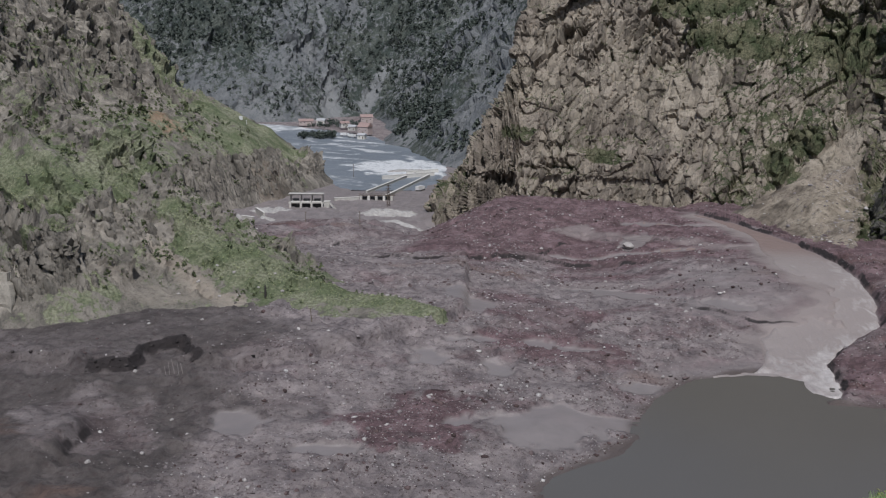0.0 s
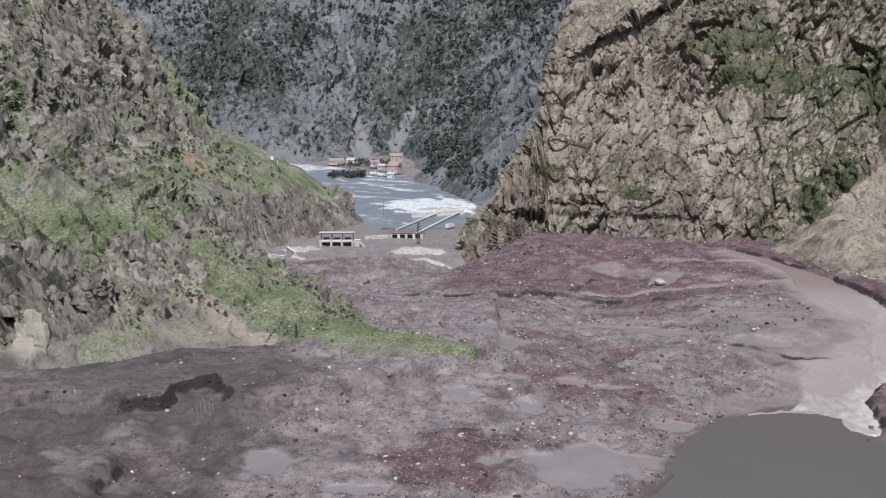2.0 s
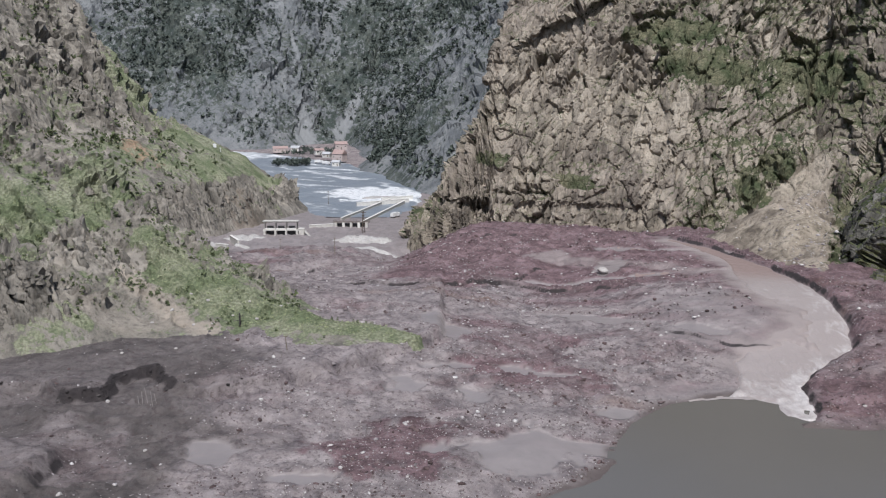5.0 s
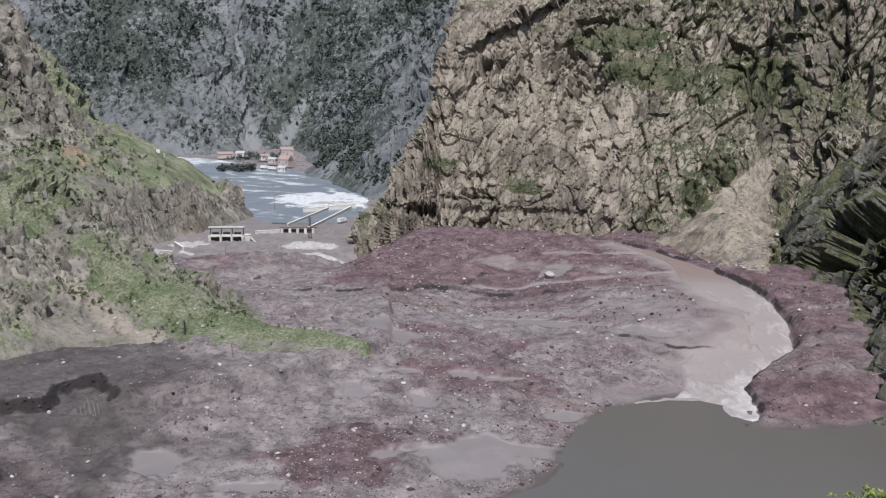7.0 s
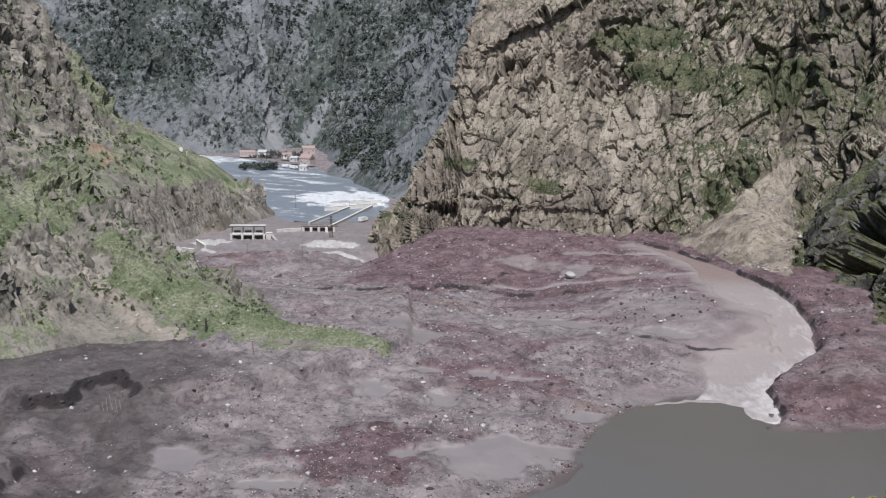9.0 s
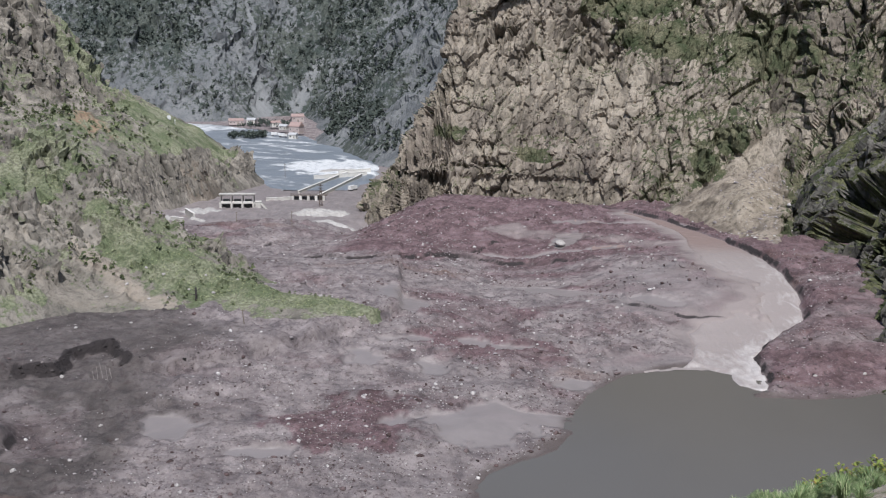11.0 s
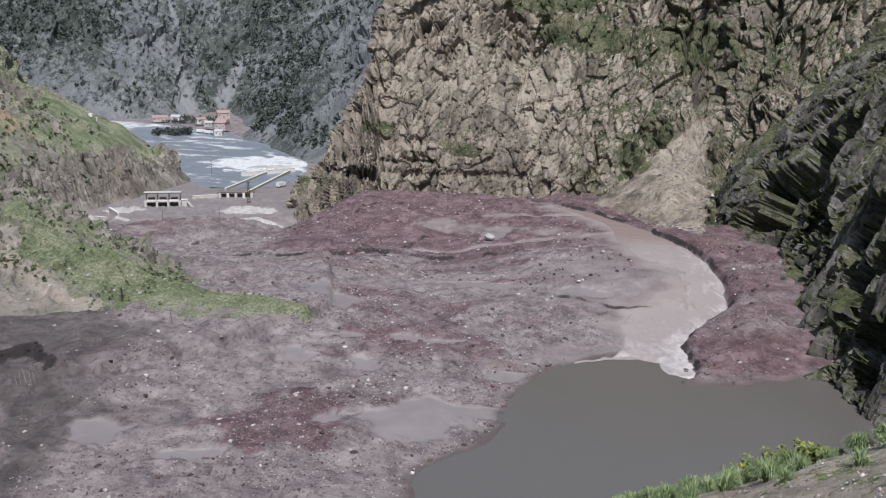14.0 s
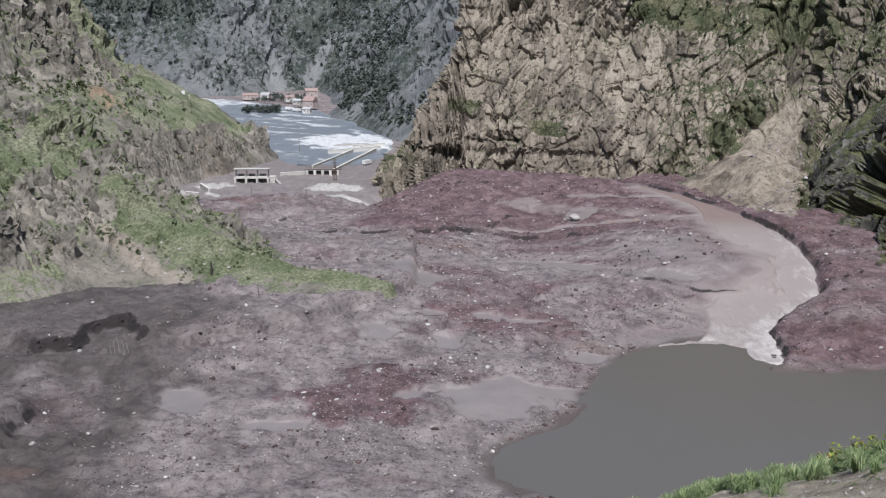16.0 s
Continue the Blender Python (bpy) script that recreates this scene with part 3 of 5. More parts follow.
# the far river beyond the barrage
RIVER = [(-330, 1075), (-235, 1050), (-165, 945), (-120, 850), (-85, 760), (-72, 680), (-70, 640)]
rl = chain([(*p, w) for p, w in zip(RIVER, (40, 70, 120, 140, 120, 75, 45))], 160)
rt = np.gradient(rl[:, :2], axis=0)
rt /= np.hypot(*rt.T)[:, None]
rc = np.linspace(-1, 1, 50)
rx_ = rl[:, 0, None] - rt[:, 1, None] * rc * rl[:, 2, None] * 0.5
ry_ = rl[:, 1, None] + rt[:, 0, None] * rc * rl[:, 2, None] * 0.5
rz_ = np.interp(ry_, [540, 700, 1000, 1400], [-9, -10, -8, -4]) + 0.35 + 0.5 * fbm(rx_ / 9, ry_ / 9, 0, 3, 72) - 2.6 * smooth(0.85, 1.0, np.abs(rc)[None, :] + 0.15 * fbm(rx_ / 14, ry_ / 14, 0, 3, 73))
river = grid_mesh("river_water", np.stack([rx_, ry_, rz_], -1), M_RIVER, {"foam": 0.30 + 0.45 * blob(rx_, ry_, -66, 752, 34, 44, 0.3, 5) + 0.3 * blob(rx_, ry_, -240, 1050, 60, 40, 0, 6) + 0.30 * smooth(0.45, 0.75, ridged(rx_ / 45 + 0.6 * vnoise(rx_ / 30, ry_ / 30, 0, 3), (ry_ + 0.6 * rx_) / 22, 0, 3, 75))})
tagged(river, "blue-grey river with white rapids far down the valley", "river", kind="structure")


def pushed(P, amount):
    """The sheet moved outward along its normals."""
    du, dv = np.gradient(P, axis=1), np.gradient(P, axis=0)
    n = np.cross(dv, du)
    n /= np.linalg.norm(n, axis=-1)[..., None] + 1e-9
    return P - n * amount[..., None]


def cliff(name, base, up_lists, stations, nu, nv, reach, material, form, rough, plants, pale=None, dense=(0.08, 0.92)):
    """A rock wall over a base line; profiles (inward, up) change along it."""
    line = chain(base, 620)
    t = np.gradient(line[:, :2], axis=0)
    t /= np.hypot(*t.T)[:, None]
    for _ in range(222):
        t[1:-1] = 0.25 * t[:-2] + 0.5 * t[1:-1] + 0.25 * t[2:]
    t /= np.hypot(*t.T)[:, None]
    u = np.interp(np.linspace(0, 1, nu), [0, 0.08, 0.92, 1], [0, *dense, 1])
    old = np.linspace(0, 1, 620)
    line = np.stack([np.interp(u, old, line[:, k]) for k in range(3)], -1)
    t = np.stack([np.interp(u, old, t[:, k]) for k in range(2)], -1)
    v = np.linspace(0, 1, nv) ** reach
    prof = []
    for p in up_lists:
        p = np.array(p, float)
        d = np.r_[0, np.cumsum(np.hypot(*np.diff(p, axis=0).T))]
        prof.append(np.stack([np.interp(v * d[-1], d, p[:, 0]), np.interp(v * d[-1], d, p[:, 1])], -1))
    prof = np.array(prof)
    inn = np.stack([np.interp(u, stations, prof[:, k, 0]) for k in range(nv)])
    upp = np.stack([np.interp(u, stations, prof[:, k, 1]) for k in range(nv)])
    P = np.stack([line[:, 0] - t[:, 1] * inn, line[:, 1] + t[:, 0] * inn, line[:, 2] + upp], -1)
    P = pushed(P, form(P))
    relief, tone, seam = rough(P)
    P = pushed(P, relief)
    du, dv = np.gradient(P, axis=1), np.gradient(P, axis=0)
    m = np.cross(dv, du)
    m /= np.linalg.norm(m, axis=-1)[..., None] + 1e-9
    marks = {"plants": plants(P, np.abs(m[..., 2]), u[None, :], v[:, None]) + 0.16 * seam, "tone": tone}
    if pale is not None:
        marks["pale"] = pale(P)
    return grid_mesh(name, P, material, marks, flat=True)


def mid_form(P):
    x, y, z = P[..., 0], P[..., 1], P[..., 2]
    road = -11.0 * np.exp(-((z - 17.5 - 0.02 * x + 0.8 * vnoise(x / 7, y / 7, 0, 99)) / 1.9) ** 2) * smooth(-40, -24, x) * smooth(28, 16, x) - 2.5 * np.exp(-((z - 18.0) / 1.3) ** 2) * smooth(16, 28, x) * smooth(90, 60, x)
    return 5 * fbm(x / 60, y / 60, z / 75, 4, 82) + road


def mid_rough(P):
    x, y, z = P[..., 0], P[..., 1], P[..., 2]
    solid = 1 - 0.88 * chute(x, y, z)
    r, tone, seam = flaked(x + 0.5 * y * smooth(20, -30, x), 0.45 * (y - 0.58 * z), z, 83, CRAG)
    return solid * r + 0.25 * fbm(x / 1.6, y / 1.6, z / 1.6, 2, 85), tone * solid, seam


def chute(x, y, z):
    """The bare scree chute between the two cliffs, widening downward from its head."""
    b, c = x - 0.33 * (y - 460), z - 0.15 * (460 - y)
    edge = np.interp(c, [0, 12, 47], [112, 120, 158]) + 5 * fbm(b / 9, c / 9, 0.3, 3, 155)
    return smooth(-2, 2, b - edge) * smooth(168, 162, b + 4 * fbm(b / 7, c / 7, 0.6, 3, 156)) * smooth(52, 45, c)


def spot(x, z, cx, cz, rx, rz, seed=0):
    """A ragged patch on an upright face."""
    return smooth(1.2, 0.7, np.hypot((x - cx) / rx, (z - cz) / rz) + 0.7 * fbm(x / 8, z / 8, 0.2, 4, 150 + seed))


def mid_plants(P, nz, u, v):
    x, y, z = P[..., 0], P[..., 1], P[..., 2]
    a = 0.09 + 0.34 * smooth(0.45, 0.85, nz) + 0.30 * fbm(x / 22, y / 22, z / 14, 3, 86) + 0.23 * smooth(85, 125, x)
    for i, (cx, cz, rx, rz) in enumerate(((122, 86, 24, 8), (172, 82, 17, 12), (135, 30, 8, 9), (148, 40, 8, 6), (57, 29, 9, 4), (16, 40, 10, 4), (-14, 78, 10, 22), (105, 104, 26, 6))):
        a = a + 0.55 * spot(x, z, cx, cz, rx, rz, i)
    return a - 0.4 * mid_pale(P) - 0.5 * chute(x, y, z)


def mid_pale(P):
    x, y, z = P[..., 0], P[..., 1], P[..., 2]
    fall = chute(x, y, z)
    return np.clip(0.04 * fall + 0.35 * spot(x, z, 97, 52, 10, 15, 22) + 0.3 * spot(x, z, 66, 82, 7, 11, 23), 0, 0.7)


MID_BASE = [(80, 900, -12), (10, 770, -12), (-24, 650, -12), (-33, 575, -12), (-29, 522, -12), (-8, 506, -6), (30, 500, 4), (66, 492, 6), (100, 472, 6), (135, 450, 6), (170, 434, 6), (225, 424, 6), (310, 420, 6)]
steep = [(-3, -8), (0, 0), (12, 26), (16, 29), (72, 120), (110, 138), (190, 160)]
scree = [(-3, -8), (0, 0), (30, 25), (46, 44), (92, 114), (130, 138), (200, 160)]
mid = cliff("rock_cliff", MID_BASE, [steep, steep, scree, scree, steep, steep], [0, 0.70, 0.755, 0.80, 0.86, 1], 660, 470, 1.35, M_PINK, mid_form, mid_rough, mid_plants, mid_pale, (0.47, 0.9))
tagged(mid, "sunlit pinkish-brown jagged rock cliff with green ledges", "cliff", kind="structure")


ALCOVES = [(347, 37, 18, 22), (344, 58, 7, 11), (327, 47, 9, 15), (311, 34, 7, 12), (252, 28, 10, 13), (270, 36, 7, 12), (240, 14, 8, 12), (222, 17, 8, 14), (287, 19, 4, 14), (301, 22, 4, 12), (276, 14, 4, 9), (205, 12, 6, 14), (262, 8, 3, 8), (236, 40, 7, 8), (404, 30, 9, 7)]
FLUTES = ((7.5, 2.4, 2.2, 2.0), (3.2, 1.7, 1.6, 1.2), (1.35, 0.6, 0.7, 0.5))


def dark_hole(y, z):
    """Depth of the recesses in the dark cliff."""
    hole = 0 * y
    for i, (cy, cz, ry, rz) in enumerate(ALCOVES):
        hole = np.maximum(hole, min(29, 2.6 * ry) * smooth(0.2, 0.5, spot(y + 0.25 * (z - cz), z, cy, cz, ry, rz, 40 + i)))
    return hole


def dark_form(P):
    x, y, z = P[..., 0], P[..., 1], P[..., 2]
    k = y + 2.0 * fbm(x / 14, y / 14, z / 30, 3, 91) + z * (0.08 + 0.14 * smooth(285, 350, y))
    gully = 5 * smooth(0.05, 0.3, fbm(k / 16, 0 * x, z / 55, 3, 97)) * smooth(0, 10, z) * smooth(95, 72, z)
    return 4.0 * ridged(k / 26, 0 * x, z / 120, 2, 92) - 4.0 - np.maximum(gully, dark_hole(y, z))


def dark_rough(P):
    x, y, z = P[..., 0], P[..., 1], P[..., 2]
    k = y + 2.0 * fbm(x / 14, y / 14, z / 30, 3, 91) + z * (0.08 + 0.14 * smooth(285, 350, y))
    r, tone, seam = flaked(k, 0.22 * (x - 0.41 * z), z, 93, FLUTES, 0.0, 6.0 - 3.6 * smooth(310, 365, y), 0.8)
    return r * (1 - 0.3 * smooth(330, 370, y)) * (1 - 0.8 * smooth(300, 325, y) * smooth(3, 14, dark_hole(y, z))), tone, seam


def dark_plants(P, nz, u, v):
    x, y, z = P[..., 0], P[..., 1], P[..., 2]
    return 0.24 + 0.5 * smooth(0.3, 0.7, nz) + 0.3 * fbm(x / 12, y / 12, z / 18, 3, 96) + 0.25 * smooth(70, 95, z)


DARK_BASE = [(168, 452, 8), (142, 414, 8), (134, 374, 8), (134, 338, 6), (133, 296, 2), (120, 254, -3), (116, 214, -3), (121, 186, -3), (158, 150, -3), (230, 110, -3), (330, 90, -3)]
low = [(-2, -8), (0, 0), (12, 26), (50, 62), (100, 101), (150, 140)]
high = [(-2, -8), (0, 0), (31, 76), (70, 112), (110, 142), (150, 172)]
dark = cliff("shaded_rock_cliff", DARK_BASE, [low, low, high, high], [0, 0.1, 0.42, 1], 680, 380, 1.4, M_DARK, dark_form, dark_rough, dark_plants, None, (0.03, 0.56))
tagged(dark, "steep fluted rock cliff falling into the lake, shade in its rock colour", "cliff", kind="structure")



def slabs(name, foot, w, h, lean, tilt, plants, material, g, label, category):
    """Upright jagged slabs of rock in one mesh; lean goes with x, tilt with y."""
    n = len(foot)
    lev = np.array([-0.1, 0.2, 0.5, 0.75, 0.92, 1.0])
    thick = np.array([1.1, 1.05, 0.9, 0.75, 0.5, 0.08])
    a = np.arange(6) / 6 * 6.283
    r = g.uniform(0.6, 1.25, (n, 1, 6)) * (thick[None, :, None] + 0.16 * g.normal(size=(n, 6, 6)) * (thick > 0.2)[None, :, None])
    turn = g.uniform(0, 1.05, (n, 1, 1))
    hz_ = (lev * 1.0)[None, :, None] * h[:, None, None] + 0.12 * w[:, None, None] * g.normal(size=(n, 6, 6))
    V = np.stack([foot[:, 0, None, None] + r * np.cos(a + turn) * w[:, None, None] * 1.3 + lean[:, None, None] * hz_,
                  foot[:, 1, None, None] + r * np.sin(a + turn) * w[:, None, None] * 0.8 + tilt[:, None, None] * hz_, foot[:, 2, None, None] + hz_], -1)
    idx = np.arange(36).reshape(6, 6)
    nxt = np.roll(idx, -1, axis=1)
    F = np.stack([idx[:-1], nxt[:-1], nxt[1:], idx[1:]], -1).reshape(-1, 4)
    F = (F[None] + (np.arange(n) * 36)[:, None, None]).reshape(-1, 4)
    me = bpy.data.meshes.new(name)
    me.vertices.add(n * 36)
    me.vertices.foreach_set("co", V.reshape(-1).astype(np.float32))
    me.loops.add(F.size)
    me.loops.foreach_set("vertex_index", F.reshape(-1).astype(np.int32))
    me.polygons.add(len(F))
    me.polygons.foreach_set("loop_start", np.arange(0, F.size, 4, dtype=np.int32))
    me.update(calc_edges=True)
    green = me.attributes.new("plants", "FLOAT", "POINT")
    val = plants[:, None, None] + 0.4 * fbm(V[..., 0] / 10, V[..., 1] / 10, V[..., 2] / 14, 3, 242)
    green.data.foreach_set("value", val.reshape(-1).astype(np.float32))
    me.materials.append(material)
    return tagged(new(name, me), label, category, kind="stuff")


# scree cone between the two cliffs
cx_, cy_ = np.meshgrid(spaced([(84, 0.7), (186, 1)]), spaced([(326, 0.7), (492, 1)]))
SCREE_FOOT = [(150, 500), (98, 426), (107, 402), (117, 376), (123, 352), (141, 330), (260, 330), (260, 560), (160, 560)]
cd_ = poly_distance(cx_, cy_, SCREE_FOOT) + 3 * fbm(cx_ / 14, cy_ / 14, 0, 3, 231)
crag = smooth(-6, 8, (cx_ - 124) * 0.75 - (cy_ - 385) * 0.35 + 9 * fbm(cx_ / 12, cy_ / 12, 0, 3, 232))
cz_ = fan_shape(cx_, cy_) - 1.5 + np.interp(cd_, [-20, 0, 4, 60, 140], [-12, 0, 3.2, 38, 90]) * (1 - 0.45 * crag * smooth(0, 8, cd_)) + 0.7 * fbm(cx_ / 6, cy_ / 6, 0, 3, 233)
cz_ = cz_ - 30 * smooth(164, 176, cx_ - 0.33 * (cy_ - 460) + 3 * fbm(cx_ / 9, cy_ / 9, 0.5, 3, 237))
SCREE = np.stack([cx_, cy_, cz_], -1)
bare = chute(cx_, cy_, cz_)
c_rough, c_tone, c_seam = flaked(cx_ * 0.6 - cy_ * 0.8, 0.4 * (cx_ * 0.8 + cy_ * 0.6), cz_, 234, CRAG[1:], 0.6)
SCREE = pushed(SCREE, -(0.06 + 0.8 * crag * (1 - bare)) * smooth(1, 6, cd_) * c_rough)
c_tan = bare * (0.8 + 0.2 * fbm(cx_ / 10, cy_ / 10, 0.4, 3, 235))
c_green = 0.30 + 0.22 * crag + 0.35 * fbm(cx_ / 9, cy_ / 9, 0.7, 4, 236) - 0.28 * bare + 0.15 * smooth(160, 168, cx_ - 0.33 * (cy_ - 460))
scree_slope = grid_mesh("scree_slope", SCREE, M_PINK, {"plants": c_green, "warm": np.clip(c_tan * 0.06, 0, 1), "tone": c_tone * (1 - bare)}, flat=True)
tagged(scree_slope, "tan scree cone with rock outcrops and tufts below the cliff", "scree", kind="structure")

# hillside on the other bank
hx, hy = np.meshgrid(spaced([(-620, 8), (-330, 1.5), (-210, 0.75), (-8, 1)]), spaced([(180, 3), (262, 0.7), (440, 1.2), (515, 0.75), (690, 6), (930, 1)]))
hz, hs, hrock, hspur = left_height(hx, hy)
HILL = np.stack([hx, hy, hz], -1)
h_rough, h_tone, h_seam = flaked(0.5 * hx + 0.87 * hy, 0.35 * (0.87 * hx - 0.5 * hy), hz, 200, ((9.0, 1.8, 3.2, 1.5), (4.0, 1.1, 2.2, 1.0), (1.8, 0.45, 0.9, 0.4)), 0.3, 2.2)
HILL = pushed(HILL, -(0.36 + 0.95 * hrock) * (1 - 0.7 * hspur * smooth(20, 30, hs) * smooth(95, 80, hs)) * smooth(2, 12, hs) * h_rough)
GREEN = [(-158, 314, 17, 8, 0.1), (-139, 312, 11, 6, 0.0), (-123, 338, 13, 9, 0.3), (-129, 324, 11, 7, 0.2), (-101, 321, 13, 4.5, -0.5), (-92, 311, 14, 7, -0.6), (-74, 301, 18, 7, -0.5), (-58, 294, 17, 7, -0.2),
         (-36, 283, 20, 6, -0.1), (-19, 280, 9, 4, 0.0), (-112, 277, 5, 3, 0.0), (-128, 285, 9, 4, 0.2), (-165, 655, 48, 26, 0.3), (-140, 625, 26, 14, 0.5), (-215, 668, 20, 14, 0.2)]
RUBBLE = [(-118, 306, 9, 5, 0.2), (-109, 312, 8, 4, 0.3), (-150, 300, 12, 5, 0.2)]
TAN = [(-107, 307), (-99, 301), (-90, 294), (-82, 287), (-74, 283)]
hplants = 0.34 - 0.22 * hrock + 0.42 * fbm(hx / 22, hy / 22, 0.3, 4, 46) + 0.1 * hspur * smooth(18, 30, hs) - 0.4 * hspur * smooth(20, 13, hs) + 0.10 * h_seam + 0.24 * fbm(hx / 5, hy / 5, 0.6, 3, 49) + 0.09 * smooth(365, 335, hy) * smooth(-190, -150, hx)
hgrass = np.zeros_like(hx)
for i, (cx, cy, rx, ry, a) in enumerate(GREEN):
    hgrass = np.maximum(hgrass, blob(hx, hy, cx, cy, rx, ry, a, 20 + i, 0.7))
hrubble = np.zeros_like(hx)
for i, (cx, cy, rx, ry, a) in enumerate(RUBBLE):
    hrubble = np.maximum(hrubble, blob(hx, hy, cx, cy, rx, ry, a, 50 + i, 0.8))
htan = smooth(4.5, 1.0, poly_distance(hx, hy, TAN, False) + 2.5 * fbm(hx / 7, hy / 7, 0.2, 3, 48)) + 0.4 * blob(hx, hy, -98, 284, 18, 4.5, 0.05, 31, 0.9)
hslab = blob(hx, hy, -137, 270, 6, 9, 0, 35, 0.3)
hplants = hplants + 0.5 * hgrass - 0.45 * hrubble - 0.3 * np.clip(htan, 0, 1) - 0.8 * hslab
hwarm = 0.6 * blob(hx, hy, -191, 586, 13, 14, 0.3, 33) + 0.12 * htan + 0.12 * blob(hx, hy, -140, 600, 20, 20, 0, 34)
hpale = np.clip(0.45 * hrubble + 0.6 * htan + 1.0 * hslab, 0, 0.95)
hill = grid_mesh("hillside", HILL, M_LEFT, {"plants": hplants, "warm": np.clip(hwarm, 0, 0.8), "pale": hpale, "tone": h_tone * hrock}, flat=True)
tagged(hill, "steep hillside of brown rock, scree and green grass", "hillside", kind="structure")

g = np.random.default_rng(250)
flat, fs_, fr_ = HILL.reshape(-1, 3), hs.reshape(-1), hrock.reshape(-1)
area = (np.gradient(hx, axis=1) * np.gradient(hy, axis=0)).reshape(-1)
want = area * np.where((fs_ > 1.5) & (flat[:, 0] > -340), 1.0, 0.0) * (smooth(0.45, 0.8, fr_) * (0.35 + 0.9 * smooth(95, 115, fs_)) + 18.0 * blob(flat[:, 0], flat[:, 1], -128, 271, 24, 10, 0.0, 36, 0.3) + 8.0 * smooth(500, 530, flat[:, 1]) * smooth(650, 620, flat[:, 1]) * smooth(1, 4, fs_) * smooth(24, 16, fs_) + 3.0 * blob(flat[:, 0], flat[:, 1], -112, 308, 14, 6, 0.2, 37, 0.5))
want = want * (1 - blob(flat[:, 0], flat[:, 1], -136, 263, 8, 5, 0.0, 38, 0.2))
pick = flat[g.choice(len(flat), 4600, p=want / want.sum())]
far_away = smooth(340, 560, pick[:, 1])
w = (0.5 + 0.45 * g.pareto(2.6, len(pick)).clip(0, 3)) * (1 + 0.6 * far_away)
slabs("hill_crags", pick - np.array([0.6, 0, 0]) * w[:, None] - np.array([0, 0, 0.9]) * w[:, None], w, w * g.uniform(1.6, 4.0, len(pick)), -0.25 + 0.15 * g.normal(size=len(pick)), 0.15 * g.normal(size=len(pick)),
      0.12 + 0.2 * g.uniform(-1, 1, len(pick)), M_LEFT, g, "grey-brown jagged crags standing out of the hillside", "crags")

# mountain at the end of the valley
SCARS = [(-219, 1290, -200, 1225, 4), (-200, 1225, -188, 1190, 6), (-188, 1188, -184, 1165, 16), (-150, 1195, -128, 1255, 9), (-120, 1000, -95, 1030, 8)]
fx, fy = np.meshgrid(spaced([(-1100, 20), (-520, 2.2), (110, 20), (900, 1)]), spaced([(680, 2.6), (1330, 8), (1500, 20), (2200, 1)]))
fz, fs = far_height(fx, fy)
fplants = 0.46 + 0.42 * fbm(fx / 70, fy / 70, fz / 90, 4, 57)
fpale = np.zeros_like(fx)
for sx0, sy0, sx1, sy1, wd in SCARS:
    kk = np.clip(((fx - sx0) * (sx1 - sx0) + (fy - sy0) * (sy1 - sy0)) / ((sx1 - sx0) ** 2 + (sy1 - sy0) ** 2), 0, 1)
    dd = np.hypot(fx - sx0 - kk * (sx1 - sx0), fy - sy0 - kk * (sy1 - sy0)) + 7 * fbm(fx / 22, fy / 22, 0, 3, 58)
    fpale = np.maximum(fpale, smooth(wd, wd * 0.3, dd) * 0.8)
fplants = fplants - 0.5 * fpale
FAR = np.stack([fx, fy, fz], -1)
f_rough, f_tone, f_seam = flaked(0.8 * fx + 0.6 * fy, 0.35 * (0.6 * fx - 0.8 * fy), fz, 220, ((34.0, 3.0, 5.0, 2.0), (13.0, 2.0, 4.0, 1.5), (5.5, 0.7, 1.6, 0.5)), 0.8, 2.4, 3.0)
FAR = pushed(FAR, -smooth(5, 40, fs) * f_rough)
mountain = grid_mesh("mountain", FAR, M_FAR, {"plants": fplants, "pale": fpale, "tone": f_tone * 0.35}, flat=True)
tagged(mountain, "grey rocky mountainside with dark green scrub, haze in its colours, closing the valley", "mountain", kind="structure")

# slope under the camera
nx, ny = np.meshgrid(spaced([(-160, 8), (-8, 1.0), (2, 0.16), (20, 1.0), (40, 8), (160, 1)]), spaced([(-80, 4), (0, 0.6), (5, 0.16), (26, 1.2), (150, 1)]))
nz_, n_over = near_height(nx, ny)
slope = grid_mesh("near_slope", np.stack([nx, ny, nz_], -1), M_NEAR, {"plants": 0.28 + 0.5 * fbm(nx / 2.2, ny / 2.2, 0.5, 3, 104) + 0.25 * smooth(-3, 0, n_over)})
tagged(slope, "stony slope with grass and a trodden dirt strip at its brink", "slope", kind="structure")


# ---- small materials ----
def plain_material(name, a, b_, scale, rough=0.8, metal=0.0, bump_d=0.03):
    m, t, b = mat(name)
    v = coords(t)
    n1, n2 = noisy(t, v, scale, 6, 0.65), noisy(t, v, scale * 7, 5, 0.7)
    c = mixed(t, ramp(t, n1, [(0.35, grey(0)), (0.65, grey(1))]), a, b_)
    c = mixed(t, ramp(t, n2, [(0.35, grey(0.5)), (0.55, grey(0))]), c, tuple(k * 0.6 for k in a))
    t.links.new(c, b.inputs["Base Color"])
    b.inputs["Roughness"].default_value = rough
    b.inputs["Metallic"].default_value = metal
    bump(t, b, n2, 0.5, bump_d)
    return m


